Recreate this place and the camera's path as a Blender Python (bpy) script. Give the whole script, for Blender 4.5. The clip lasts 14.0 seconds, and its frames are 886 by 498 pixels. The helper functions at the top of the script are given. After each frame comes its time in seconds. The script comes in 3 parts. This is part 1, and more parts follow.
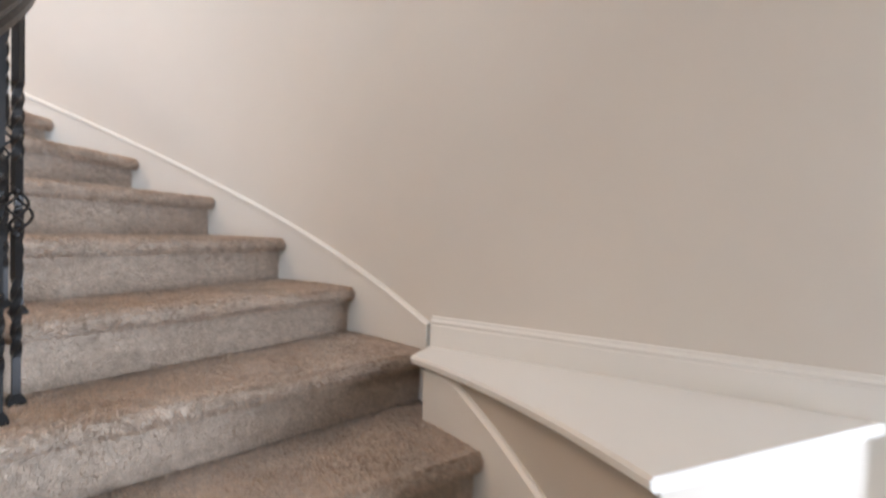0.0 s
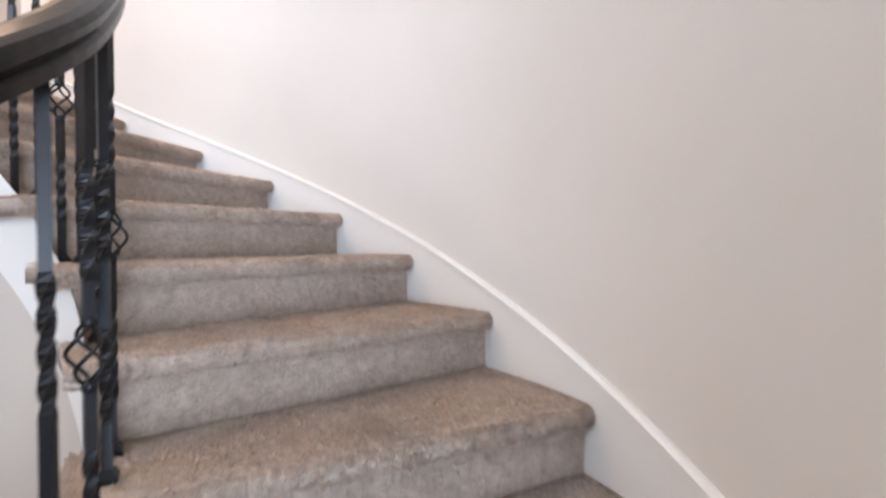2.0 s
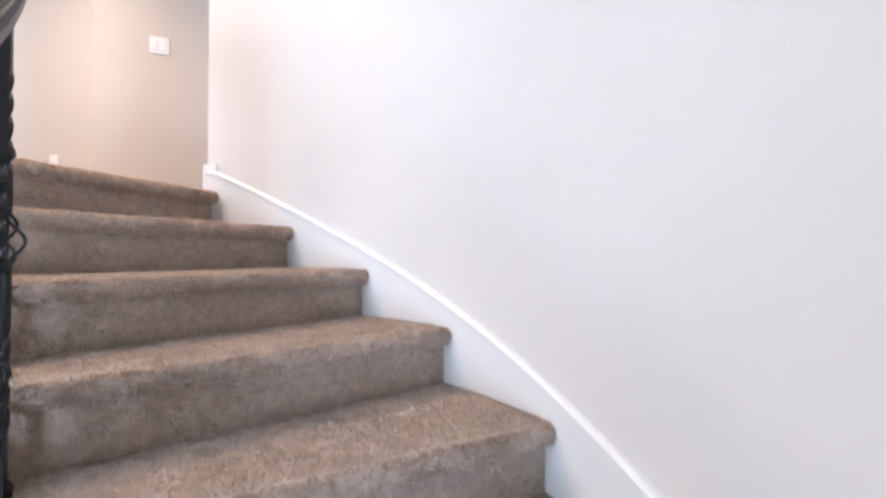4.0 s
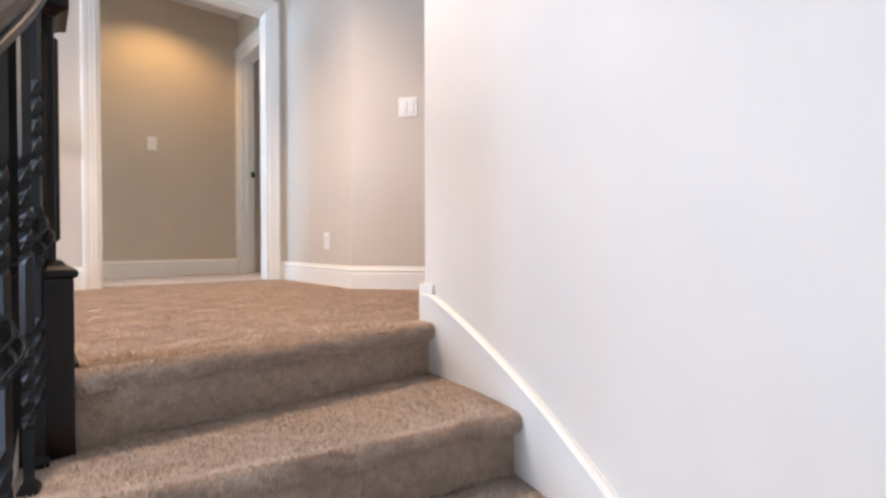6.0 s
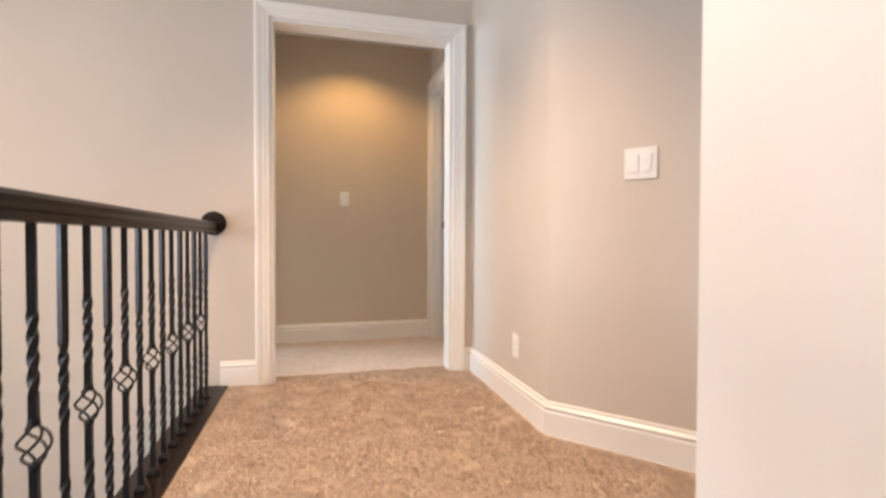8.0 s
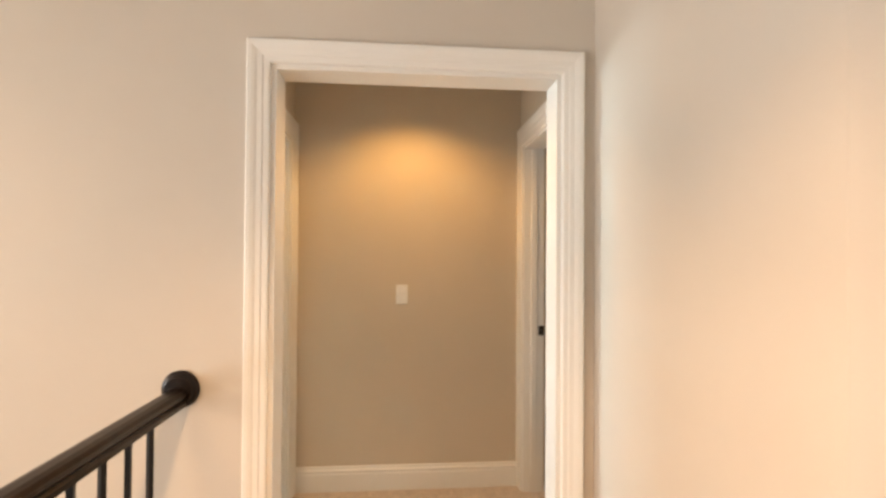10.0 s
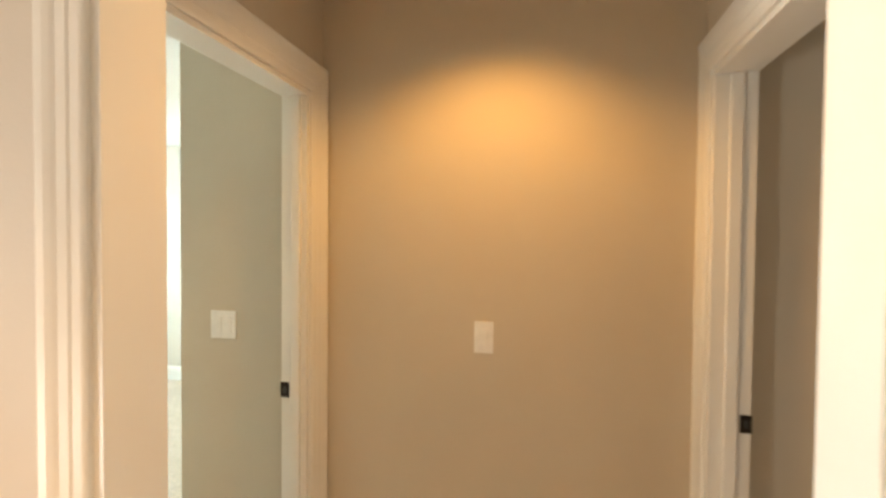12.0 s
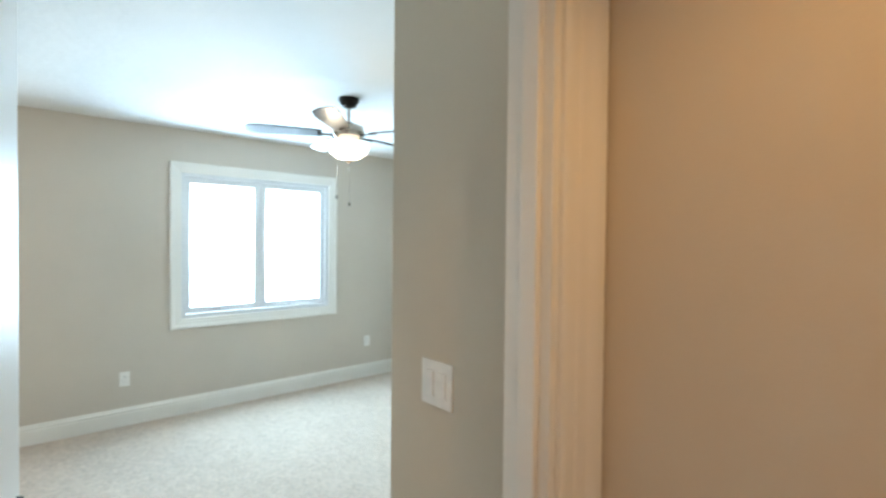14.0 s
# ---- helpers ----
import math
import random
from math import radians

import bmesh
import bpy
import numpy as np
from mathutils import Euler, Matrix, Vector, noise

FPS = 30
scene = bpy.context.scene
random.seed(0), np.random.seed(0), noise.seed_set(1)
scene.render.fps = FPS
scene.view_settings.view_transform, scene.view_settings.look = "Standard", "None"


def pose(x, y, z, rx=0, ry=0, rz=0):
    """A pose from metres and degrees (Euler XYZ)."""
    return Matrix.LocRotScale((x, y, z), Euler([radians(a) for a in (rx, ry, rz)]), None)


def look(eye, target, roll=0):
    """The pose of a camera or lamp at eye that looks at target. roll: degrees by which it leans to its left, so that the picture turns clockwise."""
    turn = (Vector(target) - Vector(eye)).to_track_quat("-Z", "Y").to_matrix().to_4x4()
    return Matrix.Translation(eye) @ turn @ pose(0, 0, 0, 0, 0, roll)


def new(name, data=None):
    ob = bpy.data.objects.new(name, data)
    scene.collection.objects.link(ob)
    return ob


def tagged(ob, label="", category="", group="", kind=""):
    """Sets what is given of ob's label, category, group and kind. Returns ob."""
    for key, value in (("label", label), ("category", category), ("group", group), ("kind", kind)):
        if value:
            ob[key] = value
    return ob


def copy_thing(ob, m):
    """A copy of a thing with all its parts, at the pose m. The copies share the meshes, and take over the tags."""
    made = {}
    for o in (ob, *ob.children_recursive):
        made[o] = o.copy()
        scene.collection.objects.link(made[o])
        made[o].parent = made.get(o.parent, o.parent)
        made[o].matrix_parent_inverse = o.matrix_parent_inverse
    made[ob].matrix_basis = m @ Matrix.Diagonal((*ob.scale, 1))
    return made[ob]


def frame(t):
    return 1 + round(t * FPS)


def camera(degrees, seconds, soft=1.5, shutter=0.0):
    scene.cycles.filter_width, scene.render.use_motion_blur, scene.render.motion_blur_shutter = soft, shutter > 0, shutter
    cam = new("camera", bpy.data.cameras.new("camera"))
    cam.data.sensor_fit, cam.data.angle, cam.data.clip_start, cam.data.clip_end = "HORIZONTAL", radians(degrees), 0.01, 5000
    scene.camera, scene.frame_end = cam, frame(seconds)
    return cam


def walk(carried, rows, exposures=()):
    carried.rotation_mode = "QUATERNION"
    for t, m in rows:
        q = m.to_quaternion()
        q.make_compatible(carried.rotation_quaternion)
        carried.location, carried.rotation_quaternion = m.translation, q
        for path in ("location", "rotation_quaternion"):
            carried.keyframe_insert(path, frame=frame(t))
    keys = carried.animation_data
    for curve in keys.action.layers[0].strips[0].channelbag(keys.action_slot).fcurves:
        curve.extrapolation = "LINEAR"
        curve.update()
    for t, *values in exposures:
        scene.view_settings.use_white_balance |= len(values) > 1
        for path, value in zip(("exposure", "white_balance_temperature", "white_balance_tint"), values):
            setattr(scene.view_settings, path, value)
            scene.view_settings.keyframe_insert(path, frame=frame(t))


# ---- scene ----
cam = camera(85.9, 14.0, soft=2.6, shutter=0.4)
PATH = [
    (0, (-2.683, 0.535, -1.206), (-1.373, -0.975, -1.275), 2.0),
    (0.5, (-2.461, 0.223, -1.153), (-0.858, -0.973, -1.203), 0.9),
    (1, (-2.264, 0.085, -1.067), (-0.48, -0.818, -1.112), 0.6),
    (1.5, (-2.11, 0.085, -0.93), (-0.229, -0.591, -0.998), 0.4),
    (2, (-1.837, -0.032, -0.858), (0.129, -0.398, -0.876), -0.5),
    (2.2, (-1.707, -0.068, -0.813), (0.278, -0.313, -0.807), -0.1),
    (4.3, (-0.752, -0.008, -0.218), (1.13, 0.666, -0.191), -0.2),
    (4.5, (-0.676, 0.008, -0.161), (1.165, 0.789, -0.133), -0.2),
    (5.0, (-0.418, 0.087, -0.023), (1.278, 1.147, 0.001), 0.2),
    (5.5, (-0.225, 0.179, 0.147), (1.294, 1.481, 0.135), 0.1),
    (6.0, (-0.015, 0.326, 0.288), (1.286, 1.845, 0.263), -0.1),
    (6.5, (0.152, 0.482, 0.423), (1.229, 2.167, 0.383), 0.0),
    (7.0, (0.281, 0.652, 0.553), (1.16, 2.448, 0.503), 0.2),
    (7.5, (0.426, 0.922, 0.695), (1.121, 2.797, 0.651), 0.3),
    (8.0, (0.537, 1.128, 0.83), (1.051, 3.06, 0.788), 0.2),
    (8.5, (0.606, 1.405, 0.97), (1.039, 3.358, 0.974), 0.3),
    (9.0, (0.659, 1.689, 1.111), (1.026, 3.655, 1.144), 0.1),
    (9.2, (0.679, 1.798, 1.169), (1.015, 3.769, 1.202), 0.3),
    (11.3, (0.938, 2.968, 1.575), (0.757, 4.959, 1.516), 0.3),
    (11.5, (0.965, 3.083, 1.572), (0.731, 5.067, 1.488), 0.5),
    (12.0, (0.981, 3.383, 1.512), (0.55, 5.334, 1.464), 0.5),
    (12.5, (0.96, 3.665, 1.511), (0.276, 5.543, 1.454), 0.2),
    (13.0, (0.889, 3.919, 1.514), (-0.102, 5.657, 1.476), 0.2),
    (13.5, (0.767, 4.141, 1.507), (-0.516, 5.675, 1.479), 0.7),
    (14.0, (0.603, 4.32, 1.51), (-0.919, 5.619, 1.474), 0.6),
]
walk(cam, [(t, look(e, g, r)) for t, e, g, r in PATH], exposures=[
    (0, -0.08, 6700, 10), (1, 0.15, 6400, 10), (2.2, 0.06, 6100, 10), (4.3, 0.04, 5750, 9), (5.2, -0.05, 5750, 8), (6.2, -0.17, 5850, 8), (7.2, -0.2, 6200, 9), (8.1, -0.16, 6700, 10),
    (9.0, -0.06, 7200, 11), (11.5, -0.1, 9200, 8), (12.1, -0.05, 9000, 8), (12.6, 0.08, 7300, 6), (13.0, 0.0, 7000, 6), (13.5, -0.16, 6850, 7), (14, -0.48, 6700, 8)])

# ---- plan (metres, upper landing at z = 0) ----
RISE = 0.18
CX, CY = -1.369, 1.743          # centre of the curved stair
R_IN, R_OUT = 1.325, 2.430       # tread ends
R_WALL = 2.444
STEPS = 16
Z_LOW = -STEPS * RISE           # lower floor
Z_HALL = 2.72                   # ceiling over stair and hall
Z_ROOM = 2.432                  # ceiling of vestibule and bedrooms
DOOR_H = 2.05
Y_DOOR = 3.99                   # hall face of the door wall
Y_BACK = 5.09                   # vestibule back wall
X_VL, X_VR = 0.125, 1.476       # vestibule side walls
LEDGE_Z = -1.600


def stair_angle(n):
    """Angle of the n-th riser below the landing, in radians."""
    if n > 9:
        return radians(-94.1 - 9.6 * (n - 9))
    return radians(-2.04 - 10.87 * n + 0.071 * n * n)


def stair_step_at(a):
    """Inverse of stair_angle."""
    d = math.degrees(a)
    if d < -94.1:
        return 9 + (-94.1 - d) / 9.6
    return (10.87 - math.sqrt(max(10.87 ** 2 - 4 * 0.071 * (-2.04 - d), 0))) / (2 * 0.071)


def flare(a):
    """How far the inner side swings away from the circle towards the stair foot."""
    d = max(0.0, -75 - math.degrees(a))
    return 0.20 * min(1.0, d / 25) + 0.006 * max(0.0, d - 25)



def side_radius(a):
    """Line from which the tread ends and the stringer are set off."""
    u = min(1.0, max(0.0, (-math.degrees(a) - 25) / 45))
    return 1.362 + 0.060 * u * u * (3 - 2 * u) - flare(a)


def rail_radius(a):
    """Line of the balusters and the handrail."""
    u = min(1.0, max(0.0, (-math.degrees(a) - 25) / 45))
    v = min(1.0, max(0.0, (-math.degrees(a) - 78) / 32))
    return 1.362 + 0.062 * u * u * (3 - 2 * u) - 0.21 * v * v * (3 - 2 * v) - 0.006 * max(0.0, -110 - math.degrees(a))


def polar(r, a, z=0.0):
    return Vector((CX + r * math.cos(a), CY + r * math.sin(a), z))


# ---- world and lights ----
world = bpy.data.worlds.new("sky")
scene.world = world
world.use_nodes = True
wn = world.node_tree
sky = wn.nodes.new("ShaderNodeTexSky")
sky.sky_type = "NISHITA"
sky.sun_disc = False
sky.sun_elevation, sky.sun_rotation = radians(40), radians(200)
wn.links.new(sky.outputs[0], wn.nodes["Background"].inputs[0])
wn.nodes["Background"].inputs[1].default_value = 0.12


def area_lamp(name, place, target, w, h, watts, colour):
    d = bpy.data.lights.new(name, "AREA")
    d.shape, d.size, d.size_y, d.energy, d.color = "RECTANGLE", w, h, watts, colour
    ob = new(name, d)
    ob.matrix_world = look(place, target)
    return ob


def spot_lamp(name, place, target, watts, colour, degrees, blend, size=0.05):
    d = bpy.data.lights.new(name, "SPOT")
    d.energy, d.color, d.spot_size, d.spot_blend, d.shadow_soft_size = watts, colour, radians(degrees), blend, size
    ob = new(name, d)
    ob.matrix_world = look(place, target)
    return ob


def point_lamp(name, place, watts, colour, size=0.06):
    d = bpy.data.lights.new(name, "POINT")
    d.energy, d.color, d.shadow_soft_size = watts, colour, size
    ob = new(name, d)
    ob.location = place
    return ob


DAY = (0.68, 0.80, 1.0)
# daylight through the tall foyer window, the stair window and the bedroom window
area_lamp("foyer_daylight", (-5.57, -1.35, -1.55), (-1.4, 0.0, -1.5), 1.2, 2.0, 280, DAY)
area_lamp("stair_window_daylight", (-3.48, 2.35, 1.3), (0.5, 0.9, 0.1), 1.3, 2.0, 138, DAY)
area_lamp("bedroom_daylight", (-4.12, 5.94, 1.42), (-2.0, 5.94, 1.2), 1.25, 1.1, 190, (0.44, 0.72, 1.0))
# added lamp for daylight from the second bedroom, which has no window built
area_lamp("second_bedroom_daylight", (4.6, 5.6, 1.5), (3.0, 5.6, 1.2), 1.3, 1.2, 30, DAY)
# recessed lamps
spot_lamp("vestibule_downlight", (0.80, 4.60, Z_ROOM - 0.03), (0.80, 4.60, 0), 42, (1.0, 0.57, 0.21), 134, 0.6)
spot_lamp("hall_downlight_lamp", (0.48, 2.50, Z_HALL - 0.03), (0.48, 2.50, 0), 330, (1.0, 0.66, 0.41), 110, 1.0)
# warm lamp hanging over the open stairwell
point_lamp("stairwell_lamp", (-1.75, 2.75, 1.25), 30, (1.0, 0.60, 0.30), 0.12)
# fill from above, added to brighten the treads; an unseen source
spot_lamp("stair_fill_lamp", (-0.75, 2.45, Z_HALL - 0.03), (-0.75, 2.45, 0), 55, (1.0, 0.62, 0.32), 140, 0.8)
point_lamp("fan_lamp", (-2.185, 5.877, 1.975), 14, (1.0, 0.86, 0.68), 0.07)


# ---- materials ----
def material(name):
    m = bpy.data.materials.new(name)
    m.use_nodes = True
    return m, m.node_tree, m.node_tree.nodes["Principled BSDF"]


def coords(nt, scale=(1, 1, 1)):
    tc = nt.nodes.new("ShaderNodeTexCoord")
    mp = nt.nodes.new("ShaderNodeMapping")
    mp.inputs["Scale"].default_value = scale
    nt.links.new(tc.outputs["Object"], mp.inputs[0])
    return mp.outputs[0]


def noise_node(nt, vec, scale, detail=3, rough=0.55):
    n = nt.nodes.new("ShaderNodeTexNoise")
    n.inputs["Scale"].default_value, n.inputs["Detail"].default_value, n.inputs["Roughness"].default_value = scale, detail, rough
    nt.links.new(vec, n.inputs["Vector"])
    return n.outputs["Fac"]


def ramp(nt, fac, *stops):
    r = nt.nodes.new("ShaderNodeValToRGB")
    els = r.color_ramp.elements
    while len(els) < len(stops):
        els.new(0.5)
    for e, (p, c) in zip(els, stops):
        e.position, e.color = p, (*c, 1)
    nt.links.new(fac, r.inputs[0])
    return r.outputs[0]


def mix_colour(nt, fac, a, b):
    m = nt.nodes.new("ShaderNodeMix")
    m.data_type = "RGBA"
    for sock, v in ((m.inputs[0], fac), (m.inputs[6], a), (m.inputs[7], b)):
        if isinstance(v, (int, float)):
            sock.default_value = v
        elif isinstance(v, tuple):
            sock.default_value = (*v, 1)
        else:
            nt.links.new(v, sock)
    return m.outputs[2]


def bump(nt, bsdf, height, strength, distance):
    b = nt.nodes.new("ShaderNodeBump")
    b.inputs["Strength"].default_value, b.inputs["Distance"].default_value = strength, distance
    nt.links.new(height, b.inputs["Height"])
    nt.links.new(b.outputs[0], bsdf.inputs["Normal"])


def painted(name, colour, rough=0.6, relief=0.0012, grain=140, vary=0.04):
    m, nt, b = material(name)
    v = coords(nt)
    lo = tuple(c * (1 - vary) for c in colour)
    hi = tuple(min(1, c * (1 + vary)) for c in colour)
    nt.links.new(ramp(nt, noise_node(nt, v, 1.3, 4), (0.3, lo), (0.7, hi)), b.inputs["Base Color"])
    b.inputs["Roughness"].default_value = rough
    bump(nt, b, noise_node(nt, v, grain, 2), 0.35, relief)
    return m


def carpet_material(name, dark, light):
    m, nt, b = material(name)
    v = coords(nt)
    fine = noise_node(nt, v, 260, 2, 0.7)
    mid = noise_node(nt, v, 45, 4, 0.65)
    big = noise_node(nt, v, 5, 3)
    c1 = ramp(nt, fine, (0.3, dark), (0.7, light))
    c2 = ramp(nt, mid, (0.3, tuple(c * 0.72 for c in dark)), (0.7, tuple(min(1, c * 1.1) for c in light)))
    c = mix_colour(nt, 0.5, c1, c2)
    patch = noise_node(nt, v, 17, 3, 0.6)
    tint = mix_colour(nt, 0.5, ramp(nt, big, (0.3, (0.84, 0.82, 0.80)), (0.7, (1, 1, 1))), ramp(nt, patch, (0.35, (0.80, 0.77, 0.74)), (0.6, (1, 1, 1))))
    mul = nt.nodes.new("ShaderNodeMix")
    mul.data_type, mul.blend_type = "RGBA", "MULTIPLY"
    mul.inputs[0].default_value = 1
    nt.links.new(c, mul.inputs[6])
    nt.links.new(tint, mul.inputs[7])
    nt.links.new(mul.outputs[2], b.inputs["Base Color"])
    b.inputs["Roughness"].default_value = 0.95
    b.inputs["Specular IOR Level"].default_value = 0.1
    b.inputs["Sheen Weight"].default_value = 0.25
    add = nt.nodes.new("ShaderNodeMath")
    add.operation = "ADD"
    nt.links.new(fine, add.inputs[0])
    nt.links.new(mid, add.inputs[1])
    bump(nt, b, add.outputs[0], 0.9, 0.008)
    return m


def pile_material(name, dark, light):
    """Carpet fibres: the tint changes from fibre to fibre and in broad patches, and some light passes through."""
    m = carpet_material(name, dark, light)
    nt = m.node_tree
    b = nt.nodes["Principled BSDF"]
    glow = nt.nodes.new("ShaderNodeBsdfTranslucent")
    mixer = nt.nodes.new("ShaderNodeMixShader")
    mixer.inputs[0].default_value = 0.42
    geo = nt.nodes.new("ShaderNodeNewGeometry")
    tint = ramp(nt, geo.outputs["Random Per Island"], (0.0, (0.78, 0.765, 0.75)), (0.35, (0.96, 0.955, 0.95)), (1.0, (1.0, 1.0, 1.0)))
    mul = nt.nodes.new("ShaderNodeMix")
    mul.data_type, mul.blend_type = "RGBA", "MULTIPLY"
    mul.inputs[0].default_value = 1
    nt.links.new(b.inputs["Base Color"].links[0].from_socket, mul.inputs[6])
    nt.links.new(tint, mul.inputs[7])
    nt.links.new(mul.outputs[2], b.inputs["Base Color"])
    nt.links.new(mul.outputs[2], glow.inputs["Color"])
    nt.links.new(b.outputs[0], mixer.inputs[1])
    nt.links.new(glow.outputs[0], mixer.inputs[2])
    nt.links.new(mixer.outputs[0], nt.nodes["Material Output"].inputs["Surface"])
    return m


def wood_material(name, dark, light, rough):
    m, nt, b = material(name)
    v = coords(nt, (1, 1, 1))
    w = nt.nodes.new("ShaderNodeTexNoise")
    mp = nt.nodes.new("ShaderNodeMapping")
    mp.inputs["Scale"].default_value = (60, 60, 4)
    nt.links.new(v, mp.inputs[0])
    nt.links.new(mp.outputs[0], w.inputs["Vector"])
    w.inputs["Scale"].default_value, w.inputs["Detail"].default_value = 1.0, 4
    nt.links.new(ramp(nt, w.outputs["Fac"], (0.3, dark), (0.7, light)), b.inputs["Base Color"])
    b.inputs["Roughness"].default_value = rough
    b.inputs["Specular IOR Level"].default_value = 0.14
    b.inputs["Coat Weight"].default_value = 0.16
    b.inputs["Coat Roughness"].default_value = 0.07
    bump(nt, b, w.outputs["Fac"], 0.15, 0.001)
    return m


def plain(name, colour, rough, metal=0.0):
    m, nt, b = material(name)
    v = coords(nt)
    lo = tuple(c * 0.92 for c in colour)
    nt.links.new(ramp(nt, noise_node(nt, v, 30, 3), (0.35, lo), (0.65, colour)), b.inputs["Base Color"])
    b.inputs["Roughness"].default_value, b.inputs["Metallic"].default_value = rough, metal
    return m


def glowing(name, colour, strength):
    m, nt, b = material(name)
    b.inputs["Base Color"].default_value = (*colour, 1)
    b.inputs["Emission Color"].default_value = (*colour, 1)
    b.inputs["Emission Strength"].default_value = strength
    return m


M_WALL = painted("greige_wall_paint", (0.555, 0.495, 0.42))
# same wall paint in the vestibule, the downlight's warm cast put into its colour
M_WALL_LAMPLIT = painted("lamplit_wall_paint", (0.555, 0.475, 0.37))
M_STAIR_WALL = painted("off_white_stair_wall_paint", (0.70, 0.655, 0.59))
M_TRIM = painted("white_trim_enamel", (0.76, 0.735, 0.68), rough=0.32, relief=0.0004, grain=40, vary=0.02)
M_CEIL = painted("textured_ceiling_paint", (0.80, 0.79, 0.77), rough=0.8, relief=0.012, grain=13, vary=0.03)
M_CARPET = carpet_material("beige_cut_pile_carpet", (0.58, 0.47, 0.375), (0.84, 0.70, 0.57))
# darker copy of the carpet; shade between the stair fibres is in its colour
M_CARPET_SHADED = carpet_material("beige_carpet_shaded", (0.40, 0.32, 0.25), (0.66, 0.54, 0.435))
M_PILE = pile_material("beige_carpet_pile", (0.72, 0.58, 0.46), (0.87, 0.715, 0.575))
M_WOOD = wood_material("espresso_stained_wood", (0.005, 0.0032, 0.0026), (0.014, 0.0085, 0.006), 0.34)
M_IRON = plain("black_wrought_iron", (0.018, 0.017, 0.017), 0.42, 0.6)
M_PLATE = plain("white_plastic_plate", (0.82, 0.80, 0.76), 0.35)
M_BRONZE = plain("oil_rubbed_bronze", (0.03, 0.022, 0.016), 0.38, 0.7)
M_NICKEL = plain("polished_fan_metal", (0.50, 0.45, 0.39), 0.22, 1.0)
M_SLOT = plain("dark_slot", (0.03, 0.03, 0.03), 0.6)
M_FLOOR_LOW = wood_material("lower_floor_wood", (0.10, 0.06, 0.035), (0.22, 0.14, 0.08), 0.4)
M_VINYL = plain("white_window_vinyl", (0.72, 0.73, 0.73), 0.4)
M_SHADE = glowing("frosted_lit_glass", (1.0, 0.9, 0.75), 4.0)
M_SKYCARD = glowing("bright_overcast_sky", (0.93, 0.97, 1.0), 6.0)
m, nt, b = material("window_glass")
b.inputs["Transmission Weight"].default_value, b.inputs["Roughness"].default_value, b.inputs["IOR"].default_value = 1.0, 0.0, 1.45
M_GLASS = m


# ---- mesh helpers ----
def link(name, bm, mat, parent=None, label="", smooth=False):
    me = bpy.data.meshes.new(name)
    bmesh.ops.recalc_face_normals(bm, faces=bm.faces[:])
    if smooth:
        for f in bm.faces:
            f.smooth = True
    bm.to_mesh(me)
    bm.free()
    if mat:
        me.materials.append(mat)
    ob = new(name, me)
    if parent is not None:
        ob.parent = parent
    if label:
        ob["label"] = label
    return ob


def part(name, bm, mat, parent, label="", smooth=False):
    return link(name, bm, mat, parent, label, smooth)


def thing(name, label, category, group="", kind=""):
    return tagged(new(name), label, category, group, kind)


def add_box(bm, x0, x1, y0, y1, z0, z1, bevel=0.0, m=None):
    vs = [bm.verts.new(p) for p in ((x0, y0, z0), (x1, y0, z0), (x1, y1, z0), (x0, y1, z0),
                                    (x0, y0, z1), (x1, y0, z1), (x1, y1, z1), (x0, y1, z1))]
    fs = [bm.faces.new([vs[i] for i in f]) for f in
          ((3, 2, 1, 0), (4, 5, 6, 7), (0, 1, 5, 4), (1, 2, 6, 5), (2, 3, 7, 6), (3, 0, 4, 7))]
    if bevel:
        es = list({e for f in fs for e in f.edges})
        r = bmesh.ops.bevel(bm, geom=es, offset=bevel, segments=2, affect="EDGES", profile=0.6)
        vs = list({v for f in r["faces"] for v in f.verts} | {v for v in vs if v.is_valid})
    if m is not None:
        bmesh.ops.transform(bm, matrix=m, verts=[v for v in vs if v.is_valid])
    return vs


def box_part(name, dims, mat, parent, label="", bevel=0.0, m=None):
    bm = bmesh.new()
    add_box(bm, *dims, bevel=bevel, m=m)
    return link(name, bm, mat, parent, label)


def add_grid(bm, rows, close=False):
    """Quads between equally long rows of points."""
    vr = [[bm.verts.new(p) for p in row] for row in rows]
    for a, b_ in zip(vr, vr[1:]):
        n = len(a)
        for i in range(n if close else n - 1):
            j = (i + 1) % n
            bm.faces.new((a[i], a[j], b_[j], b_[i]))
    return vr


def add_sweep(bm, rings):
    """A closed solid from rings of points."""
    vr = add_grid(bm, rings, close=True)
    bm.faces.new(vr[0][::-1])
    bm.faces.new(vr[-1])


def add_lathe(bm, profile, centre, seg=24, axis="z"):
    rings = []
    for r, h in profile:
        ring = []
        for k in range(seg):
            a = 2 * math.pi * k / seg
            u, w = max(r, 0.0004) * math.cos(a), max(r, 0.0004) * math.sin(a)
            p = {"z": (u, w, h), "y": (u, h, w), "x": (h, u, w)}[axis]
            ring.append(Vector(p) + Vector(centre))
        rings.append(ring)
    add_sweep(bm, rings)


